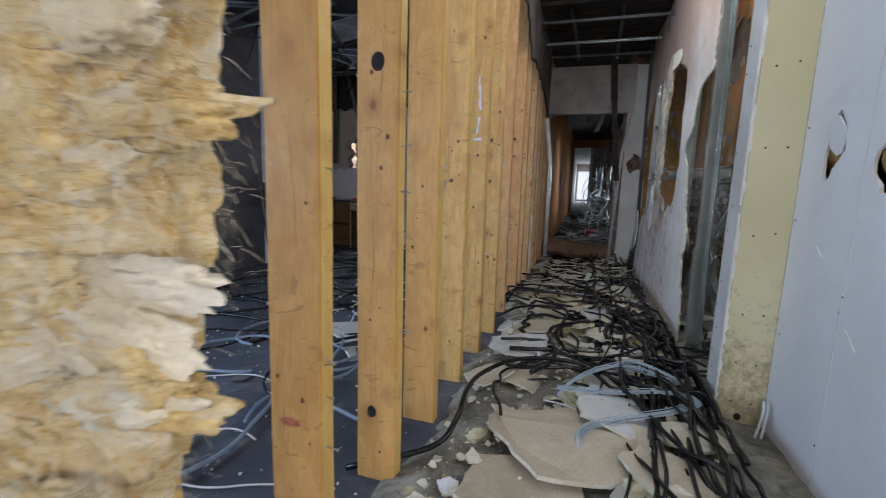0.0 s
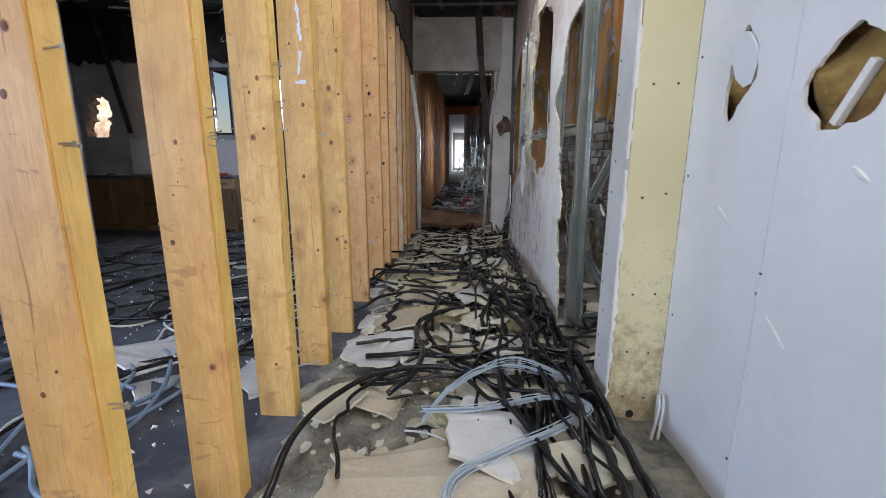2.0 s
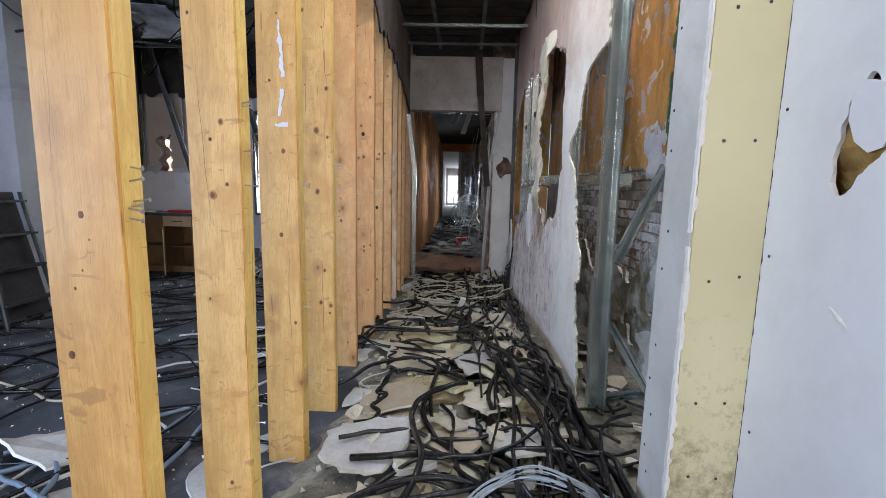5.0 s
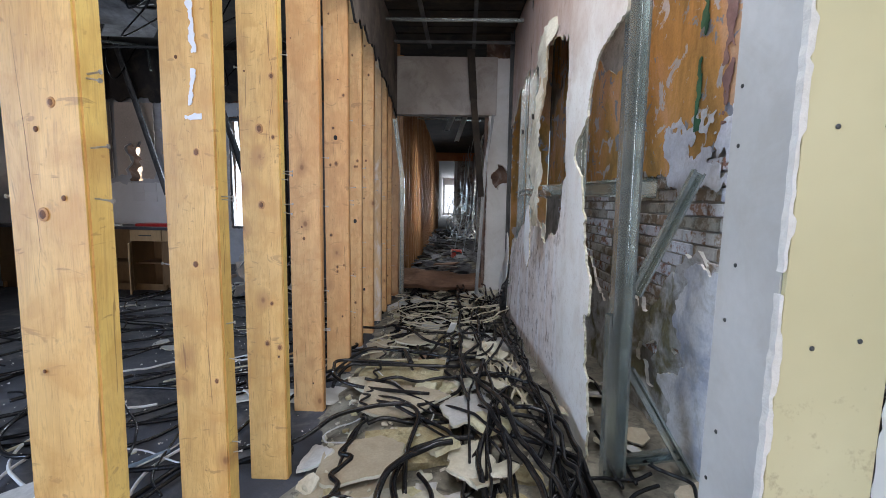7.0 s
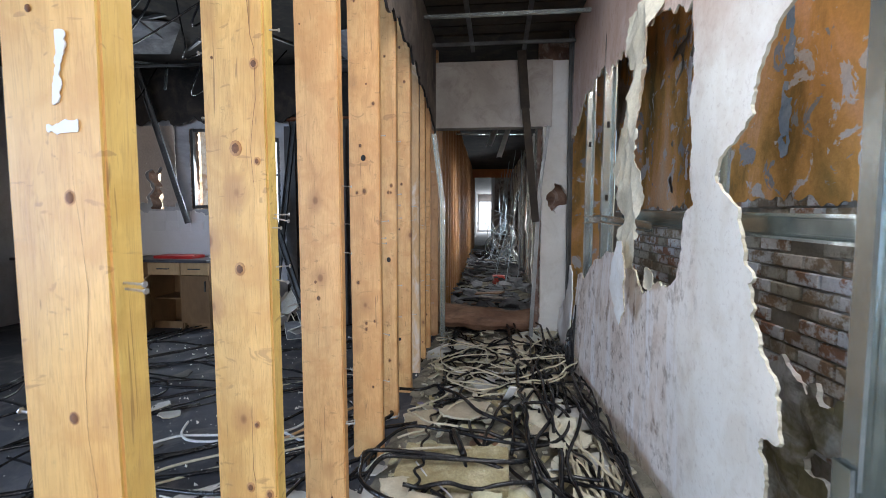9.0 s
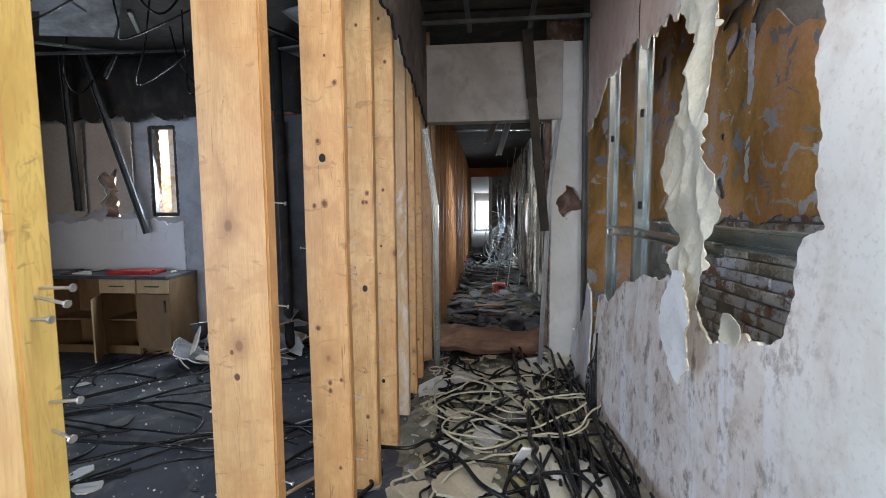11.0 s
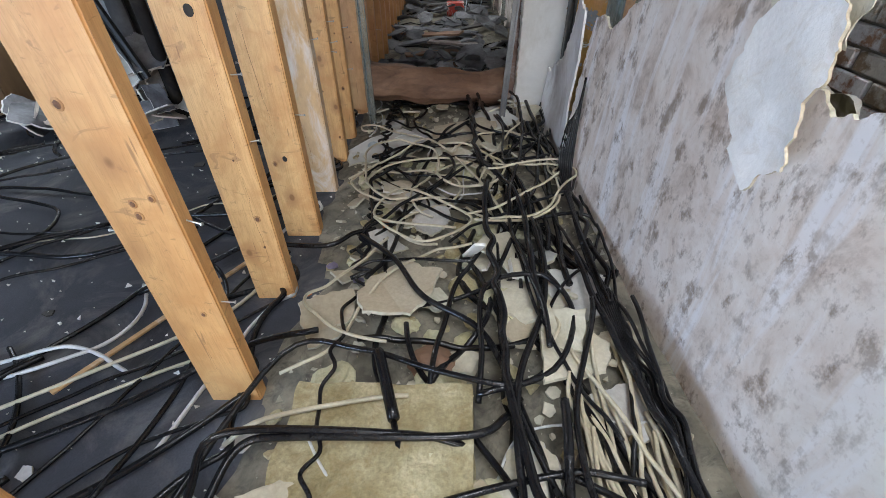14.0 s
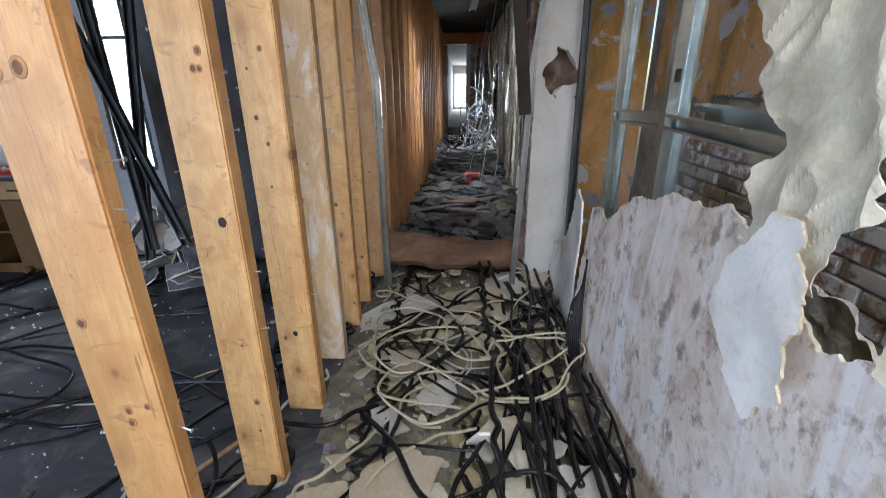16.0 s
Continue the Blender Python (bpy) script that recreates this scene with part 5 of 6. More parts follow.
for k in range(16):
    plaster_piece(random.uniform(0.95, 1.42), random.uniform(3.15, 5.2), random.uniform(0.06, 0.16), 20, random.choice(PAPERS), 0.03, label="broken board at the foot of the brick wall")
for k in range(8):
    cable("black_cable", wander(random.uniform(0.95, 1.3), random.uniform(3.2, 4.4), random.choice((90, 60, 200)), random.uniform(0.6, 1.4), 0.01, lo=0.75, hi=1.42, turn=12, level=0.03), 0.01, "cable_black", "black cable at the foot of the brick wall")
# fine bundle of blue-grey wires
for k in range(16):
    o = [random.uniform(-0.02, 0.02) for _ in range(3)]
    base = [(0.14, 2.084, 0.12), (0.146, 2.276, 0.17), (0.339, 2.423, 0.19), (0.615, 2.596, 0.2), (0.78, 2.74, 0.22), (0.62, 2.847, 0.2), (0.285, 2.761, 0.18), (-0.003, 2.774, 0.15)]
    cable("thin_wire", [(x + o[0] + random.uniform(-0.006, 0.006), y + o[1], z + o[2] * 0.6) for x, y, z in base], 0.0028, "cable_pale_blue", "pale blue-grey wire of a loose bundle", "bundle of pale wires", n=5)
for k in range(18):
    o = [random.uniform(-0.035, 0.035) for _ in range(3)]
    cable("thin_wire", [(0.8 + o[0], 3.0 + o[1], 0.2), (0.5, 3.15 + o[1], 0.22 + o[2]), (0.3 + o[0], 3.1 + o[1], 0.2), (0.1, 2.9 + o[1], 0.17), (0.0, 2.72 + o[0], 0.13)], 0.0025, "cable_pale_blue", "pale blue-grey wire of a loose bundle", "bundle of pale wires", n=5)
for k in range(2):
    over([(1.07 + 0.03 * k, 2.7, 0.08), (1.1 + 0.02 * k, 2.72, 0.22), (1.11 + 0.02 * k, 2.76, 0.27), (1.13, 2.8, 0.1)], 0.007, "cable_white", "white cable bent up at the foot of the wall", "white_cable")

# far corridor: wires, coil and clutter
random.seed(33)
verts, faces = [], []
for k in range(420):
    v, f, ix = plate(random.uniform(0.05, 0.22), 0.012)
    x, y = random.uniform(-0.65, 0.9), 8.7 + 13 * random.random() ** 1.6
    m = pose(x, y, heap(x, y) + 0.03 + 0.14 * random.random(), random.uniform(-30, 30), random.uniform(-30, 30), random.uniform(0, 360))
    n = len(verts)
    verts += [m @ Vector(q) for q in v]
    faces += [tuple(n + i for i in q) for q in f]
tagged(mesh_ob("far_debris", verts, faces, ["grey_debris"]), "grey heap of broken boards on the far corridor floor", "debris", kind="stuff")
for k in range(26):
    r = random.choice((0.007, 0.01))
    cable("black_cable", wander(random.uniform(-0.5, 0.8), random.uniform(8.8, 15), random.choice((90, 30, 150)), random.uniform(0.8, 2.0), r, turn=24, level=random.uniform(0, 0.06)), r, "cable_black", "black cable on the far corridor floor")
for k in range(10):
    y = random.uniform(13.5, 19)
    x = random.uniform(0.45, 0.95)
    cable("hanging_wire", [(x, y, 3.2), (x - random.uniform(0, 0.2), y - 0.2, 2.3), (x - random.uniform(0.0, 0.3), y - 0.5, random.uniform(1.0, 1.7)), (x - random.uniform(0.1, 0.6), y - random.uniform(0.6, 1.3), random.uniform(0.1, 0.5)), (x - random.uniform(0.2, 0.9), y - 1.5, 0.1)], 0.007, "cable_pale_blue", "pale wire hanging from the far ceiling", "wires hanging in the far corridor")
for k in range(10):
    y = random.uniform(15, 19)
    c = (random.uniform(0.3, 0.7), random.uniform(0.5, 1.4))
    cable("wire_loop", [(c[0] + 0.35 * math.cos(w) * random.uniform(0.8, 1.2), y + 0.1 * w, c[1] + 0.4 * math.sin(w) * random.uniform(0.8, 1.2)) for w in [0.7 * i for i in range(10)]] + [(c[0], y + 0.8, 0.05)], 0.012, random.choice(("cable_white", "cable_pale_blue")), "tangled pale wire loop in the far corridor", "wires hanging in the far corridor")
coil = new("cable_coil")
coil.matrix_world = pose(-0.05, 18.5, 0.08)
for k in range(7):
    v, f = tube_data([(0.45 * (1 + 0.1 * random.random()) * math.cos(w), 0.5 * math.sin(w), 0.04 * k + 0.02 * math.sin(3 * w + k)) for w in [2 * math.pi * i / 30 for i in range(31)]], 0.02)
    mesh_ob("winding", v, f, ["cable_black"], smooth=True, parent=coil)
tagged(coil, "dark coil of cable lying on the far corridor floor", "cable coil")
tagged(part("red_box", box(bmesh.new(), 0.12, 0.4, 12.6, 12.8, 0.06, 0.26, 0.01), "red_white"), "torn red and white carton on the far floor", "box")
for p, q in (((0.3, 11.6, 3.74), (0.0, 10.6, 2.85)), ((-0.2, 10.4, 3.74), (-0.5, 9.6, 3.2)), ((0.5, 12.2, 3.74), (0.2, 11.4, 2.75))):
    channel("ceiling_strip", p, q, 0.1, 0.02, (0, 0, -1), "white_wall", "pale ceiling strip hanging loose over the far corridor")
for k, y in enumerate((9.2, 10.3, 11.5, 12.9, 14.4)):
    channel("steel_stud", (0.93, y, 0), (0.93, y, 3.3), 0.06, 0.04, (-1, 0, 0), label="pale steel stud standing in the far torn wall")

# planks, boards and peeling strips of the far corridor
random.seed(61)
for k in range(22):
    y = 9.3 + 8.5 * random.random() ** 1.3
    x = random.uniform(-0.35, 0.5)
    h = 0.08 + 0.1 * random.random()
    ob = part("plank", box(bmesh.new(), -random.uniform(0.25, 0.5), random.uniform(0.25, 0.5), -0.07, 0.07, -0.012, 0.012, 0.004), random.choice(("dark_debris", "grey_debris", "brown_wood", "scorched")))
    ob.name = "fallen_plank"
    ob.matrix_world = pose(x, y, heap(x, y) + h, random.uniform(-8, 8), random.uniform(-9, 9), random.uniform(-35, 35))
    tagged(ob, "dirty fallen plank lying across the far corridor rubble", "plank", "planks on the far corridor floor")
for k in range(46):
    y = 8.7 + 11 * random.random() ** 1.2
    top = random.choice((3.3, 3.0, 2.6, 2.2, 1.3, 1.1))
    low = max(0.1, top - random.uniform(0.6, 1.9))
    wd, w = random.uniform(0.06, 0.28), random.uniform(0, 60)
    mt = random.choice(("scorched", "paper", "cream_paper", "sooty_paper", "grey_board", "brown_wood"))
    ob = torn("paper_strip", lambda u, v, q: (0.93 + q - 0.06 * abs(noise.noise((w, v * 2.2, 1))) - 0.02 * noise.noise((u * 9, v * 5, w)), u, v), y, y + wd + 0.1, low, top, lambda u, v: 0.02 + jag(v, w, 0.12) < u - y < wd * min(1, 0.35 + (v - low) / 0.5) + jag(v, w + 3, 0.12), 0.006, (mt, "gypsum"), cell=0.035)
    tagged(ob, "peeling strip of board paper hanging on the far corridor wall", "paper strip", "peeling strips of the far corridor")
tub = new("plastic_tub")
bm = bmesh.new()
bmesh.ops.create_cone(bm, cap_ends=True, segments=20, radius1=0.085, radius2=0.1, depth=0.22, matrix=pose(0, 0, 0, 78, 0, 14))
part("body", bm, "pale_plaster", tub)
tub.matrix_world = pose(0.74, 8.42, 0.4)
bm = bmesh.new()
bmesh.ops.create_cone(bm, cap_ends=True, segments=20, radius1=0.105, radius2=0.105, depth=0.025, matrix=pose(0, 0, 0, 78, 0, 14) @ pose(0, 0, 0.1))
part("rim", bm, "pale_plaster", tub)
tagged(tub, "tipped pale plastic tub lying beside the brown roll", "tub")

# ---- bricks and peeling paint on the wall behind the boards ----
def brick_data():
    bm = box(bmesh.new(), 0, 0.022, 0, 0.215, 0, 0.066)
    bmesh.ops.bevel(bm, geom=bm.edges[:], offset=0.005, segments=1, affect="EDGES")
    me = bpy.data.meshes.new("brick")
    bm.to_mesh(me)
    bm.free()
    me.materials.append(M["brick"])
    return me


random.seed(11)
brick_me = brick_data()
count = 0
for row in range(16):
    z = 0.52 + row * 0.077
    for col in range(19):
        y = 3.1 + col * 0.228 + (0.114 if row % 2 else 0)
        if count >= 300 or random.random() < 0.05:
            continue
        b = new("brick", brick_me)
        b.parent = wall_east
        b.matrix_world = pose(1.51 + random.uniform(-0.004, 0.006), y, z, random.uniform(-0.8, 0.8), 0, random.uniform(-1.5, 1.5))
        count += 1
paint = torn("ochre_coat", lambda u, v, w: (1.501 + w, u, v), 3.08, 8.1, 1.55, 3.72, lambda u, v: v > between(u, [(3.1, 1.8), (4.0, 1.86), (4.6, 1.7), (8.0, 1.68)]) + jag(u, 31, 0.05) and noise.noise((u * 1.5, v * 1.2, 6)) + 0.4 * noise.noise((u * 6, v * 6, 2)) > -0.42, 0.008, ("ochre", "mortar"), cell=0.02)
paint.parent = wall_east
tagged(paint, "peeling ochre painted plaster")
low = torn("plaster_coat", lambda u, v, w: (1.488 + w + 0.03 * noise.noise((u * 4, v * 4, 0)) + 0.016 * noise.noise((u * 11, v * 11, 3)) + 0.007 * noise.noise((u * 27, v * 27, 7)), u, v), 3.08, 8.1, 0.0, 1.6, lambda u, v: v < between(u, [(4.5, 1.15), (4.8, 0.8)]) + 0.4 * noise.noise((u * 1.7, 3, 1)) + jag(u, 33, 0.12) and noise.noise((u * 2, v * 2.4, 16)) + 0.4 * noise.noise((u * 7, v * 7, 6)) > -0.34, 0.024, ("damp_plaster", "gypsum"), cell=0.03)
low.parent = wall_east
tagged(low, "damp flaking white plaster")
sheet = torn("loose_plaster", lambda u, v, w: (1.462 + w + 0.014 * noise.noise((u * 5, v * 4, 9)), u, v), 3.2, 4.55, 0.04, 1.3, lambda u, v: u < between(v, [(0.05, 4.25), (0.45, 4.45), (0.6, 4.2), (0.75, 4.3), (1.15, 4.28), (1.25, 4.05)]) + jag(v, 81, 0.1) and v < 1.18 + jag(u, 82, 0.06), 0.012, ("white_plaster", "gypsum"), cell=0.018)
sheet.parent = wall_east
tagged(sheet, "loose sheet of white plaster with blue stains")
white = torn("white_coat", lambda u, v, w: (1.494 + w, u, v), 3.08, 4.85, 1.2, 2.2, lambda u, v: u < 4.7 + jag(v, 37, 0.1) and abs(v - 1.8 - jag(u, 35, 0.06) - 0.1 * noise.noise((u * 2.2, 3.0, 8.0))) < 0.2 and noise.noise((u * 3, v * 4, 26)) + 0.5 * noise.noise((u * 9, v * 9, 2)) + 0.5 * noise.noise((u * 24, v * 24, 5)) > -0.12, 0.003, ("pale_blue_paint", "pale_blue_paint"), cell=0.014)
white.parent = wall_east
tagged(white, "flaking pale blue-white paint")
for u0, wd, mt in ((4.36, 0.05, "green_paint"), (3.9, 0.17, "blue_paint"), (4.12, 0.07, "maroon_paint"), (5.2, 0.06, "blue_paint"), (6.3, 0.04, "pale_blue_paint")):
    st = torn("paint_stripe", lambda u, v, w: (1.491 + w, u, v), u0 - 0.2, u0 + 0.2, 1.9, 3.6, lambda u, v: abs(u - u0 - jag(v, u0, 0.012)) < wd / 2 + jag(v, u0 + 9, 0.018) and noise.noise((u * 5, v * 4, 36)) + 0.6 * noise.noise((u * 13, v * 11, 6)) + 0.5 * noise.noise((u * 30, v * 26, 9)) > -0.1, 0.003, (mt, mt), cell=0.011)
    st.parent = wall_east
    tagged(st, "remnant of an older coloured paint stripe")

# ---- bulging mineral wool at the start ----
random.seed(5)
batt = tagged(new("insulation_batt"), "torn yellow mineral wool batt bulging from between the studs", "insulation")
bm = bmesh.new()
bmesh.ops.create_icosphere(bm, subdivisions=7, radius=1)
for v in bm.verts:
    c = v.co.copy()
    s = 1 + 0.16 * noise.noise(c * 1.7) + 0.09 * noise.noise(c * 4.5) + 0.07 * noise.noise(Vector((c.x * 6, c.y * 6, c.z * 12))) + 0.035 * noise.noise(Vector((c.x * 15, c.y * 9, c.z * 30))) + 0.015 * noise.noise(Vector((c.x * 40, c.y * 20, c.z * 80)))
    p = Vector((c.x * 0.44 * s, c.y * 0.13 * s, c.z * 1.05 * s))
    v.co = Vector((-0.82 + p.x + (0.1 if c.z > 0.1 else 0.06 * c.z), 0.5 + p.y, 1.62 + p.z))
for f in bm.faces:
    f.smooth = True
part("wool_body", bm, "wool", batt)
for k in range(78):
    z = random.uniform(0.75, 2.2)
    x = random.uniform(-0.95, -0.42 + 0.07 * noise.noise((z * 5, 0.3, 0)) + (0.05 if z > 1.38 else -0.05))
    bm = bmesh.new()
    bmesh.ops.create_icosphere(bm, subdivisions=4, radius=1)
    w = random.uniform(0, 60)
    m = pose(x, 0.4 + random.uniform(-0.01, 0.02), z, 0, w % 40 - 20)
    for v in bm.verts:
        c = v.co.copy()
        s = 1 + 0.45 * noise.noise(c * 2 + Vector((w, 0, 0))) + 0.3 * noise.noise(Vector((c.x * 2, c.y * 5, c.z * 12)) + Vector((w, 0, 0)))
        v.co = m @ Vector((c.x * s * 0.12, c.y * s * 0.025, c.z * s * 0.035))
    for f in bm.faces:
        f.smooth = True
    part("tuft", bm, random.choice(("wool", "pale_wool", "wool")), batt)
verts, faces = [], []
for k in range(14000):
    x, z = random.uniform(-1.0, -0.42), random.uniform(0.7, 2.3)
    if random.random() < 0.5:
        x = -0.4 + random.gauss(0, 0.035) + 0.06 * noise.noise((z * 5, 0.3, 0)) - (0.09 if z < 1.3 else 0)
    d = Vector((random.gauss(0.3, 1), random.uniform(-0.4, 0.2), random.gauss(-0.3, 0.5))).normalized() * random.uniform(0.01, 0.035)
    a = Vector((x, random.uniform(0.31, 0.46), z))
    sag = Vector((0, 0, -0.012 * random.random()))
    o = Vector((0.00018, 0, 0.00022))
    n = len(verts)
    for q in (a, a + d * 0.35, a + d * 0.7 + sag * 0.5, a + d + sag):
        verts += [q - o, q + o]
    faces += [(n + 2 * i, n + 2 * i + 1, n + 2 * i + 3, n + 2 * i + 2) for i in range(3)]
fib = mesh_ob("fibre_fuzz", verts, faces, ["pale_wool"], parent=batt)

random.seed(91)
for x, y, mt in ((-0.62, 6.05, "orange_scrap"), (-0.3, 6.6, "orange_scrap"), (-0.55, 6.25, "violet_foil"), (-0.4, 6.15, "violet_foil"), (0.1, 7.9, "orange_scrap"), (-0.5, 7.6, "cable_pale_blue")):
    plaster_piece(x, y, random.uniform(0.02, 0.05), 30, (mt, mt), 0.05, label="small coloured plastic scrap in the rubble", thick=0.004)
fib["kind"] = "stuff"
# things at the foot of the studs
F1 = "beige cable lying on the carpet beside the studs"
over([(-2.1, 5.15, 0.02), (-1.95, 5.3, 0.02), (-1.45, 5.62, 0.025), (-1.0, 5.95, 0.03), (-0.8, 6.35, 0.05)], 0.009, "cable_beige", F1, "beige_cable")
over([(-2.0, 5.05, 0.02), (-1.6, 5.35, 0.02), (-1.2, 5.6, 0.025), (-0.95, 5.72, 0.03)], 0.008, "cable_beige", F1, "beige_cable")
over([(-2.1, 5.1, 0.02), (-1.75, 5.2, 0.03), (-1.2, 5.45, 0.06), (-0.8, 5.7, 0.1), (-0.5, 5.75, 0.14)], 0.014, "cable_black", "thick black cable running between the studs")
ob = part("wood_lath", box(bmesh.new(), -0.012, 0.012, -0.55, 0.55, 0, 0.012, 0.002), "dusty_pine")
ob.matrix_world = pose(-1.25, 6.0, 0.012, 0, 0, -32)
tagged(ob, "thin wooden lath lying on the carpet", "lath")
lump("resin_lump", -0.02, 5.62, 0.09, "brown_wood", "glossy brown lump among the cables", 0.7)
plaster_piece(-0.72, 5.33, 0.1, 10, ("pale_plaster", "gypsum"), 0.02, label="white scrap at the foot of a stud", ratio=0.6)
shard = part("plaster_shard", box(bmesh.new(), -0.03, 0.03, -0.008, 0.008, -0.09, 0.09, 0.004), "gypsum")
shard.matrix_world = pose(0.18, 6.2, 0.2, 35, 10, 15)
tagged(shard, "white plaster shard sticking out of the cables", "plasterboard")
for k in range(7):
    slab_v, slab_f, ix = plate(0.16, 0.01, 6, 1.4)
    ob = mesh_ob("grey_felt", slab_v, slab_f, ["grey_board"])
    ob.matrix_world = pose(-1.6 + 0.15 * k, 4.98 + 0.02 * (k % 2), 0.02, random.uniform(-6, 6), random.uniform(-6, 6), random.uniform(0, 60))
    tagged(ob, "crumpled grey felt strip on the carpet", "felt", "crumpled felt strips")
random.seed(77)
for mt, num in (("pale_wool", 1500), ("wool", 1500)):
    verts, faces = [], []
    for k in range(num):
        z = random.uniform(0.72, 2.2)
        x = random.uniform(-0.98, -0.4 + 0.07 * noise.noise((z * 5, 0.3, 0)) + (0.05 if z > 1.38 else -0.05))
        a = 1.2 + 2.6 * noise.noise((x * 3, z * 3, 5.0)) + random.uniform(-0.5, 0.5)
        ln, y, n = random.uniform(0.02, 0.07), random.uniform(0.355, 0.385), len(verts)
        for i in range(4):
            s = ln * i / 3
            b = a + random.uniform(-0.3, 0.3) + 0.4 * i
            px, pz = x + s * math.cos(b), z + s * math.sin(b)
            hw = 0.0011 * (1 - i / 4)
            verts += [(px - hw * math.sin(b), y - 0.008 * math.sin(i), pz + hw * math.cos(b)), (px + hw * math.sin(b), y - 0.008 * math.sin(i), pz - hw * math.cos(b))]
            if i:
                faces.append((n + 2 * i - 2, n + 2 * i - 1, n + 2 * i + 1, n + 2 * i))
    tagged(mesh_ob("strand_mat", verts, faces, [mt], parent=batt), kind="stuff")



# ---- the room behind the studs ----
structure(block("column", -5.0, -4.68, 6.0, 6.32, 0, 3.75, "room_wall", bevel=0.01), "grey plastered column with a broken edge")
# north wall with a narrow window and a broken gap
def broken(u, v):
    return 1.72 < v < 2.34 + jag(u, 46, 0.1) and -5.16 + 0.1 * (v - 1.7) + jag(v, 47, 0.09) < u < -4.88 - 0.12 * (v - 1.7) + jag(v, 48, 0.09)


def north(u, v):
    if broken(u, v):
        return False
    if -3.5 < u < -3.08 and 0.95 < v < 2.75 or -4.48 < u < -4.1 and 1.72 < v < 2.92:
        return False
    if 1.68 < v < 2.5 + jag(u, 44, 0.12) and -6.86 + 0.12 * (v - 1.7) + jag(v, 41, 0.1) < u < between(v, [(1.68, -6.5), (1.9, -6.42), (2.2, -6.36), (2.5, -6.56)]) + jag(v, 43, 0.1):
        return False
    return True


structure(torn("wall_north", lambda u, v, w: (u, 9.0 + w, v), -7.0, -2.9, 0.0, 3.75, north, 0.2, ("room_wall", "far_brick"), cell=0.03), "grey plastered wall with a window and a broken gap")
# near-black sheet that covers the wall above about three metres
structure(torn("bulkhead", lambda u, v, w: (u, 8.86 + w, v), -7.0, -0.95, 2.7, 3.74, lambda u, v: v > 2.98 + jag(u, 49, 0.08), 0.02, ("soot", "soot"), cell=0.04), "near-black board hanging along the top of the room wall")
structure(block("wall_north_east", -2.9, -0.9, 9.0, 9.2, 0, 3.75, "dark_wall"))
window_1 = tagged(new("window_1"), "narrow tall window with a dark frame", kind="structure")
for nm, a in (("jamb", (-3.5, -3.46, 9.02, 9.08, 0.95, 2.75)), ("jamb", (-3.12, -3.08, 9.02, 9.08, 0.95, 2.75)), ("head", (-3.455, -3.125, 9.02, 9.08, 2.7, 2.75)), ("transom", (-3.455, -3.125, 9.03, 9.07, 2.2, 2.23)), ("sill", (-3.455, -3.125, 9.02, 9.08, 0.95, 1.0))):
    part(nm, box(bmesh.new(), *a), "dull_steel", window_1)
window_2 = tagged(new("window_2"), "small bright window with a dark frame", kind="structure")
for nm, a in (("jamb", (-4.48, -4.44, 9.02, 9.08, 1.72, 2.92)), ("jamb", (-4.14, -4.1, 9.02, 9.08, 1.72, 2.92)), ("head", (-4.435, -4.145, 9.02, 9.08, 2.87, 2.92)), ("sill", (-4.435, -4.145, 9.02, 9.08, 1.72, 1.77))):
    part(nm, box(bmesh.new(), *a), "dull_steel", window_2)
# white splash wall and boards above the counter
tiles = structure(torn("splash_wall", lambda u, v, w: (u, 8.975 + w, v), -6.1, -4.0, 1.0, 1.8, lambda u, v: v < 1.66 + jag(u, 42, 0.06), 0.02, ("white_wall", "gypsum"), cell=0.03), "white tiled splashback behind the counter")
for k in range(7):
    tagged(part("tile", box(bmesh.new(), -5.1 + 0.205 * (k % 4), -4.9 + 0.205 * (k % 4), 8.962, 8.974, 1.38 + 0.155 * (k // 4), 1.53 + 0.155 * (k // 4), 0.003), "white_wall", tiles))
for k, (x0, x1, z0, z1) in enumerate(((-6.0, -5.35, 1.72, 2.95), (-5.3, -4.65, 1.75, 2.95))):
    ob = torn("wall_board", lambda u, v, w: (u, 8.93 + w, v), x0, x1, z0, z1, lambda u, v: v > z0 + 0.03 + jag(u, 50 + k, 0.06) and not broken(u, v), 0.014, ("tan_board", "gypsum"), cell=0.03)
    tagged(ob, "bare tan plasterboard panel above the counter", "plasterboard")
for p, q in (((-5.21, 8.6, 3.74), (-5.4, 8.86, 1.8)), ((-4.95, 8.6, 3.74), (-4.45, 8.86, 1.5)), ((-6.15, 8.6, 3.74), (-5.95, 8.86, 1.75))):
    channel("hanging_profile", p, q, 0.07, 0.04, (0.3, -1, 0), "dull_steel", "dark steel profile hanging askew over the counter")
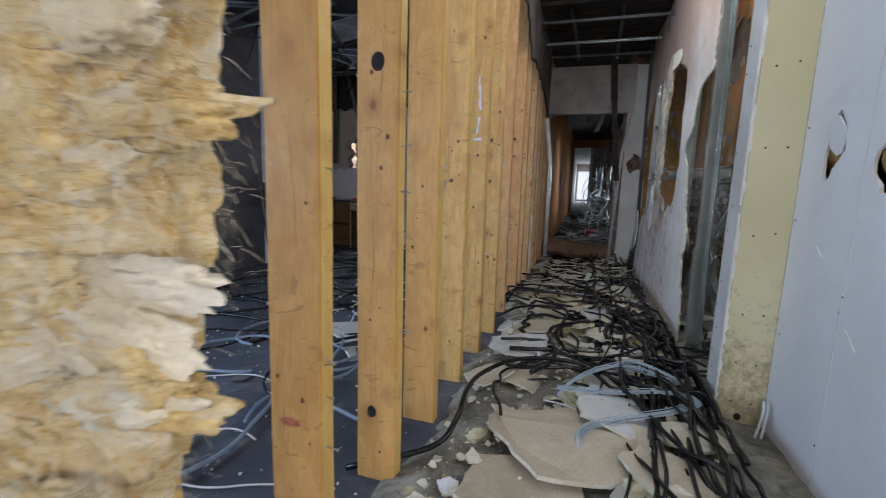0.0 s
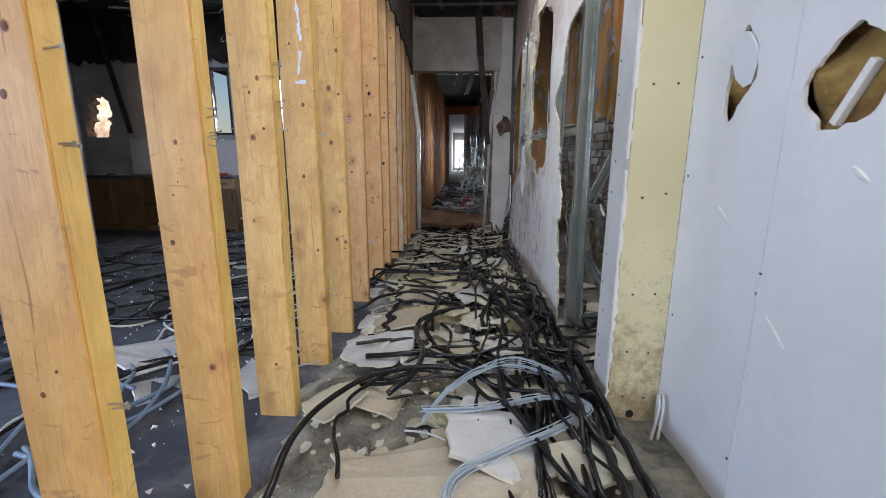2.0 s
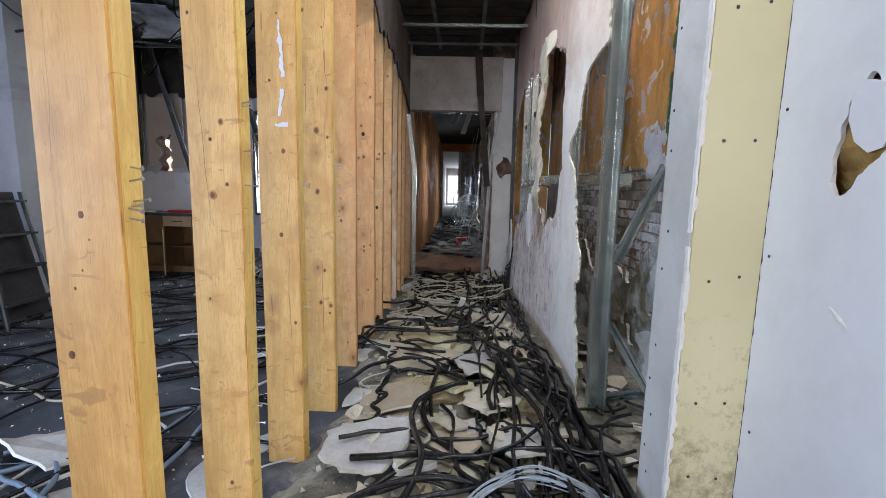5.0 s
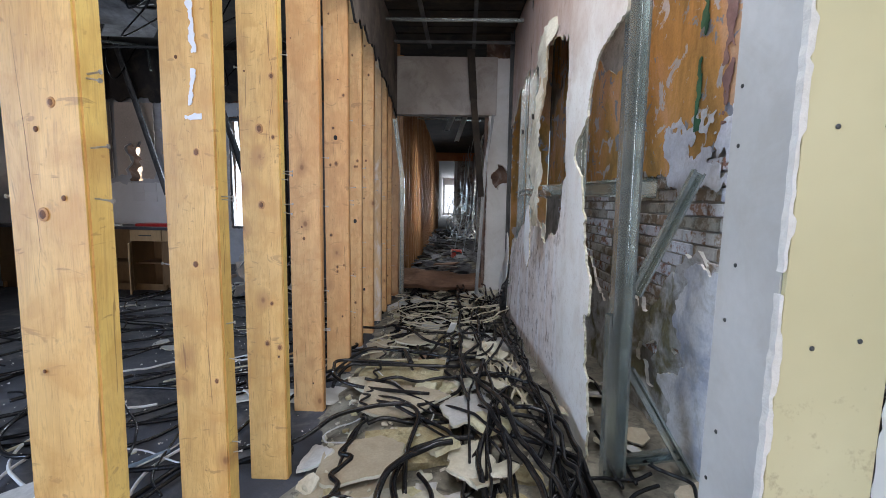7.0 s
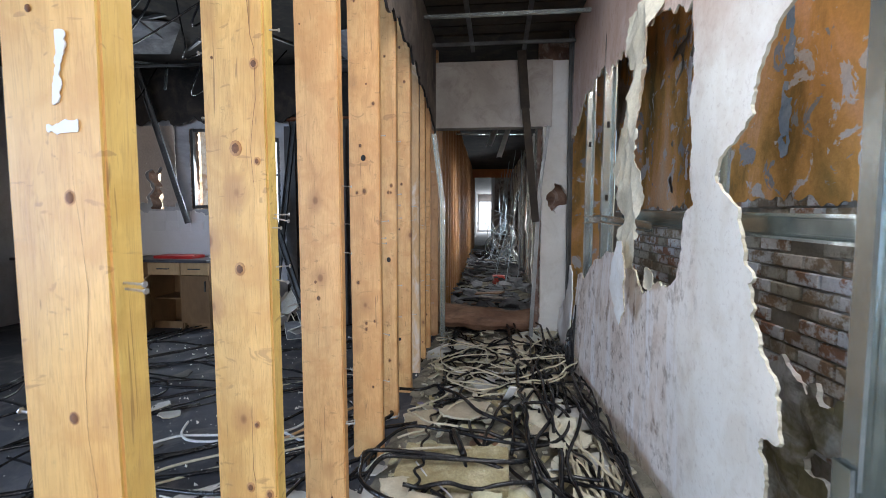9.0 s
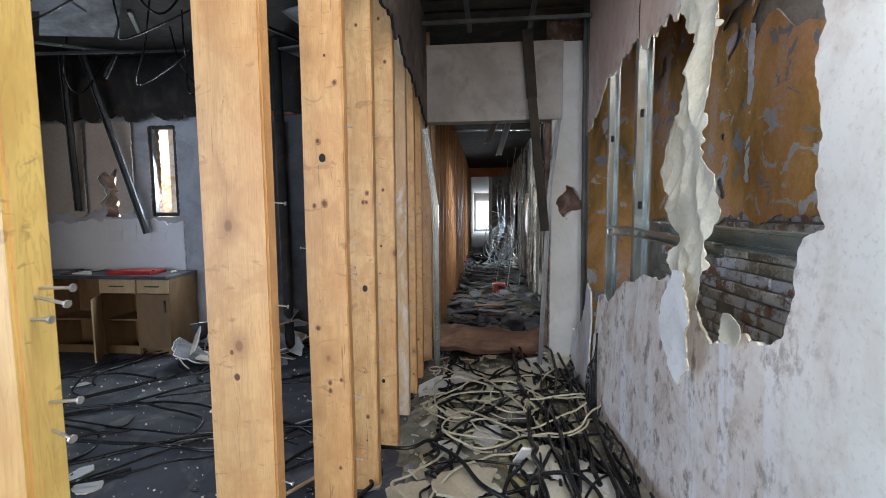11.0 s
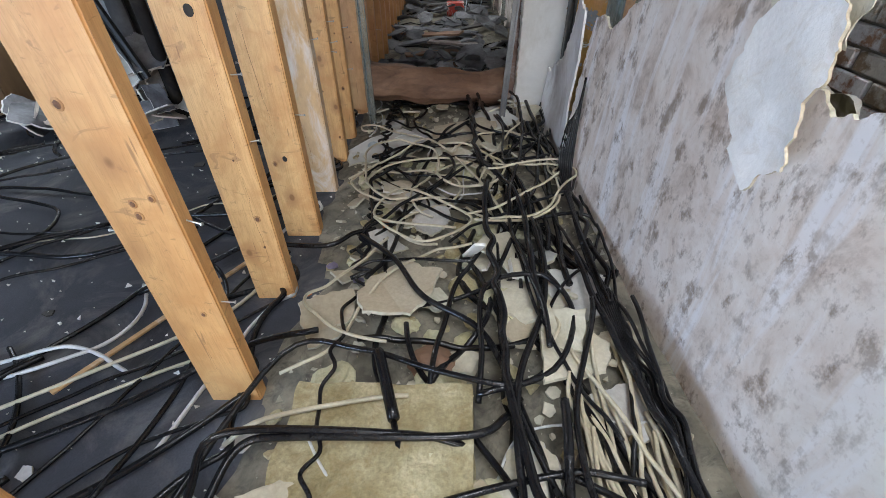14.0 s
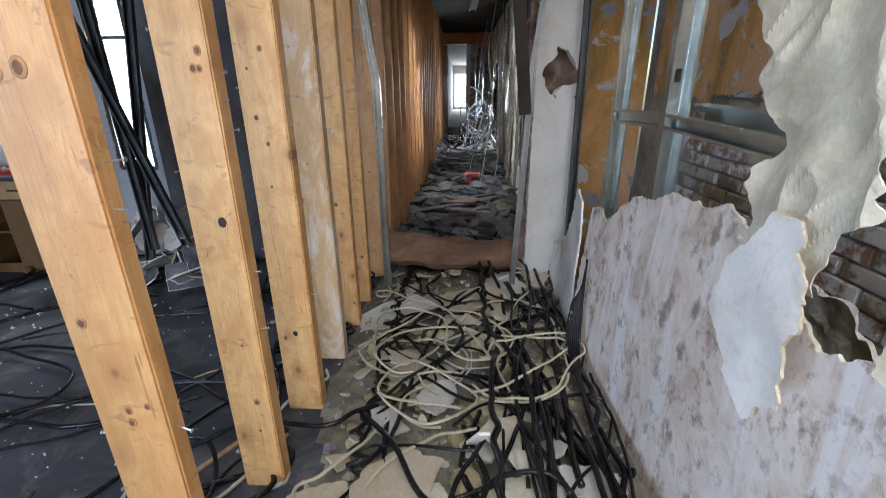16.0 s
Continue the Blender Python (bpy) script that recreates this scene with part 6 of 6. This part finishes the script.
# counter and cabinets
counter = tagged(new("worktop"), "dark kitchen worktop strewn with debris on the cabinets", "worktop")
part("slab", box(bmesh.new(), -6.9, -3.86, 8.38, 8.96, 0.96, 1.0, 0.006), "dark_top", counter)
def cabinet(x0, x1, doors, drawer=False):
    root = tagged(new("base_cabinet"), "brown base cabinet under the dark worktop", "cabinet", "cabinets along the far wall")
    part("body", box(bmesh.new(), x0, x0 + 0.02, 8.45, 8.95, 0.0, 0.955), "cabinet_wood", root)
    part("body", box(bmesh.new(), x1 - 0.02, x1, 8.45, 8.95, 0.0, 0.955), "cabinet_wood", root)
    part("back", box(bmesh.new(), x0 + 0.021, x1 - 0.021, 8.93, 8.95, 0.0, 0.955), "cabinet_wood", root)
    part("shelf", box(bmesh.new(), x0 + 0.021, x1 - 0.021, 8.5, 8.929, 0.42, 0.44), "cabinet_wood", root)
    part("plinth", box(bmesh.new(), x0 + 0.021, x1 - 0.021, 8.5, 8.52, 0.0, 0.1), "cabinet_wood", root)
    if drawer:
        d = part("drawer", box(bmesh.new(), x0 + 0.005, x1 - 0.005, 8.43, 8.448, 0.78, 0.95, 0.003), "cabinet_pale", root)
        part("handle", box(bmesh.new(), (x0 + x1) / 2 - 0.09, (x0 + x1) / 2 + 0.09, 8.405, 8.429, 0.86, 0.875, 0.003), "dull_steel", d)
    if doors == "closed":
        d = part("door", box(bmesh.new(), x0 + 0.005, x1 - 0.005, 8.43, 8.448, 0.1, 0.77 if drawer else 0.95, 0.003), "cabinet_wood", root)
        part("handle", box(bmesh.new(), x1 - 0.06, x1 - 0.045, 8.405, 8.429, 0.55, 0.7, 0.003), "dull_steel", d)
    if doors == "open":
        bm = box(bmesh.new(), 0, 0.42, -0.018, 0, 0.02, 0.77, 0.003)
        bmesh.ops.transform(bm, matrix=pose(x0 + 0.02, 8.44, 0, 0, 0, -58), verts=bm.verts)
        part("door", bm, "cabinet_pale", root)


cabinet(-6.88, -6.2, "closed")
cabinet(-6.19, -5.6, "closed")
cabinet(-5.59, -4.8, "none")
cabinet(-4.79, -4.3, "open", True)
cabinet(-4.29, -3.87, "closed", True)
bm = box(bmesh.new(), -4.75, -4.15, 8.5, 8.78, 1.0, 1.045, 0.015)
tagged(part("red_tray", bm, "red_tray"), "flat red plastic tray on the worktop", "tray")
random.seed(14)
for k in range(14):
    plaster_piece(random.uniform(-6.6, -4.0), random.uniform(8.45, 8.8), random.uniform(0.04, 0.14), 8, random.choice((("dark_debris", "soot"), ("grey_board", "gypsum"))), 0.012, 1.0, label="scrap of board lying on the worktop")
# ladder against the column
ladder = tagged(new("step_ladder"), "grey metal step ladder leaning by the column", "ladder")
def rail(p, q, r, nm):
    v, f = tube_data([p, q], r, 8)
    mesh_ob(nm, v, f, ["dull_steel"], parent=ladder)
A0, A1, B0, B1 = Vector((-4.3, 5.35, 0)), Vector((-4.62, 5.5, 1.36)), Vector((-4.33, 5.95, 0)), Vector((-4.62, 5.92, 1.36))
rail(A0, A1, 0.022, "side_rail")
rail(B0, B1, 0.022, "side_rail")
for k in range(4):
    s = 0.18 + 0.25 * k
    p, q = A0.lerp(A1, s), B0.lerp(B1, s)
    part("tread", box(bmesh.new(), p.x - 0.05, p.x + 0.05, p.y, q.y, p.z - 0.012, p.z + 0.012), "dull_steel", ladder)
bm = bmesh.new()
bm.faces.new([bm.verts.new(A0.lerp(A1, 0.05) - Vector((0.06, -0.02, 0))), bm.verts.new(B0.lerp(B1, 0.05) - Vector((0.06, 0.02, 0))), bm.verts.new(B1 - Vector((0.06, 0.02, 0))), bm.verts.new(A1 - Vector((0.06, -0.02, 0)))])
bmesh.ops.solidify(bm, geom=bm.faces[:], thickness=0.01)
part("back_panel", bm, "dark_wall", ladder)
# pipes
v, f = tube_data([(-2.44, 8.5, 3.74), (-2.42, 8.5, 2.0), (-2.38, 8.48, 0.0)], 0.055, 12)
tagged(mesh_ob("black_pipe", v, f, ["soot"], smooth=True), "thick black soil pipe standing from floor to ceiling", "pipe")
v, f = tube_data([(-3.6, 8.96, 3.0), (-0.95, 8.97, 3.05)], 0.03, 10)
tagged(mesh_ob("copper_pipe", v, f, ["copper"], smooth=True), "rusty copper pipe under the ceiling", "pipe")
# fallen boards in the corner
random.seed(17)
for k in range(40):
    x, y = random.uniform(-3.5, -2.3), random.uniform(8.1, 8.85)
    plaster_piece(x, y, random.uniform(0.1, 0.3), 60, random.choice((("pale_plaster", "gypsum"), ("tan_board", "tan_board"), ("grey_debris", "gypsum"))), 0.02, random.uniform(0.0, 0.5) * (1 if y > 8.4 else 0.3), label="broken board in the heap below the window")
for p, q in (((-3.3, 8.5, 2.75), (-2.45, 8.3, 0.4)), ((-3.08, 8.6, 2.7), (-2.85, 8.4, 0.3)), ((-2.7, 8.7, 2.9), (-2.95, 8.4, 0.0))):
    channel("fallen_profile", p, q, 0.08, 0.04, (0, -1, 0), "dull_steel", "dark steel profile fallen across the window")
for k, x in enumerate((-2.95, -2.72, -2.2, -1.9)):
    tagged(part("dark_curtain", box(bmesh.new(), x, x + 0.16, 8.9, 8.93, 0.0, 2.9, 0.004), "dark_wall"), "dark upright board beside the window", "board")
# ceiling wreckage over the room
random.seed(19)
for k in range(30):
    y = random.uniform(2.5, 8.8)
    x = random.uniform(-5.5, -1.2)
    z = random.uniform(3.0, 3.6)
    a = random.choice((0, 90, 35, 120)) + random.uniform(-12, 12)
    ln = random.uniform(0.8, 2.2)
    d = Vector((math.cos(radians(a)), math.sin(radians(a)), random.uniform(-0.15, 0.1))) * ln
    channel("ceiling_bar", (x, y, z), (x + d.x, y + d.y, 3.74), 0.03, 0.025, (0, 0, 1), random.choice(("dull_steel", "steel", "dull_steel")), "bent grid bar hanging from the wrecked ceiling")
for k in range(16):
    y, x = random.uniform(3, 8.6), random.uniform(-5.2, -1.2)
    cable("hanging_wire", [(x, y, 3.74), (x + random.uniform(-0.2, 0.2), y, 3.3), (x + random.uniform(-0.5, 0.5), y + 0.3, random.uniform(3.0, 3.3)), (x + random.uniform(-0.8, 0.8), y + 0.6, 3.74)], 0.008, "cable_black", "black wire looping from the wrecked ceiling", "wires under the room ceiling")
for k in range(9):
    y, x = random.uniform(4, 8.6), random.uniform(-5.2, -1.4)
    ob = part("ceiling_panel", box(bmesh.new(), -0.3, 0.3, -0.3, 0.3, -0.008, 0.008), "grey_debris")
    ob.matrix_world = pose(x, y, random.uniform(3.25, 3.6), random.uniform(-20, 20), random.uniform(-20, 20), random.uniform(0, 90))
    tagged(ob, "sagging grey ceiling panel", "ceiling panel", "sagging ceiling panels")

# floor of the room
random.seed(23)
for k in range(62):
    x, y = random.uniform(-4.4, -1.0), random.uniform(2.2, 8.2)
    r = random.choice((0.008, 0.011, 0.014))
    cable("black_cable", wander(x, y, random.choice((20, 200, 35, 60, 160)), random.uniform(1.4, 3.6), r, lo=-4.6, hi=-0.7, turn=7, level=random.uniform(0, 0.03), home=random.choice((25, 205, 40, 170)), ground=flat), r, "cable_black", "black cable lying on the carpet of the room", "cables on the room floor")
for k in range(16):
    x, y = random.uniform(-2.6, -1.0), random.uniform(1.6, 6.6)
    r = random.choice((0.005, 0.009))
    cable("pale_cable", wander(x, y, random.uniform(0, 360), random.uniform(0.8, 2.0), r, lo=-3.6, hi=-0.7, turn=16, level=0.01, ground=flat), r, random.choice(("cable_white", "cable_beige", "cable_white")), "thin pale cable on the carpet of the room", "cables on the room floor")
for k in range(10):
    x, y = random.uniform(-2.7, -1.5), random.uniform(1.8, 3.4)
    cable("blue_cable", wander(x, y, random.uniform(0, 360), random.uniform(1.2, 2.4), 0.013, lo=-3.2, hi=-0.8, turn=14, level=0.015, ground=flat), 0.013, "cable_blue", "blue-grey sheathed cable curling on the carpet", "cables on the room floor")
for k in range(42):
    x, y = random.uniform(-4.2, -0.95), random.uniform(1.8, 8.3)
    plaster_piece(x, y, random.choice((0.03, 0.04, 0.05, 0.07, 0.1)) * random.uniform(0.8, 1.3), 7, random.choice((("grey_board", "dirty_gypsum"), ("pale_plaster", "dirty_gypsum"), ("dark_debris", "soot"), ("dark_debris", "soot"))), 0.008, 0.0, label="scrap of white plaster on the carpet", thick=0.008)
plaster_piece(-1.55, 3.15, 0.3, 3, ("pale_plaster", "gypsum"), 0.012, 0.0, label="grey broken panel lying on the carpet", n=5, ratio=1.3)
plaster_piece(-1.95, 3.55, 0.34, 3, ("pale_plaster", "gypsum"), 0.02, 0.0, label="grey broken panel lying on the carpet", n=5, ratio=1.2)
plaster_piece(-1.1, 3.3, 0.3, 2, ("pale_plaster", "gypsum"), 0.012, 0.0, label="grey broken panel lying on the carpet", n=4, ratio=0.7)
verts, faces = [], []
for k in range(1100):
    x, y = random.uniform(-4.5, -0.72), random.uniform(1.5, 8.6)
    s = 0.004 + 0.012 * random.random() ** 3
    m = pose(x, y, s * 0.4, random.uniform(0, 360), random.uniform(0, 360), 0)
    n = len(verts)
    verts += [m @ Vector(q) for q in ((s, 0, 0), (-s, s, 0), (-s, -s, 0), (0, 0, s))]
    faces += [(n, n + 1, n + 2), (n, n + 1, n + 3), (n + 1, n + 2, n + 3), (n, n + 2, n + 3)]
tagged(mesh_ob("plaster_crumbs", verts, faces, ["gypsum"]), "fine white plaster crumbs scattered over the carpet", "debris", kind="stuff")
verts, faces = [], []
for k in range(2600):
    x, y = random.uniform(-0.62, 0.88), random.uniform(1.2, 9.0)
    s = 0.003 + 0.014 * random.random() ** 3
    m = pose(x, y, heap(x, y) + s * 0.4, random.uniform(0, 360), random.uniform(0, 360), 0)
    n = len(verts)
    verts += [m @ Vector(q) for q in ((s, 0, 0), (-s, s, 0), (-s, -s, 0), (0, 0, s))]
    faces += [(n, n + 1, n + 2), (n, n + 1, n + 3), (n + 1, n + 2, n + 3), (n, n + 2, n + 3)]
tagged(mesh_ob("rubble_crumbs", verts, faces, ["crumb"]), "crumbs of plaster and wool over the corridor rubble", "debris", kind="stuff")

M["sun_brick"] = rough_mat("outside_brick", (0.42, 0.25, 0.14), (0.72, 0.66, 0.58), 0.9, 6, 40, 0, 0.4)
structure(block("wall_outside", -9.0, -5.4, 10.6, 10.8, -0.2, 4.5, "sun_brick"), "pale brick wall outside the broken gap")

structure(block("backdrop", -5.3, -2.0, 11.5, 11.6, -0.2, 4.5, "sky_glow"), "bright overcast sky outside the windows")
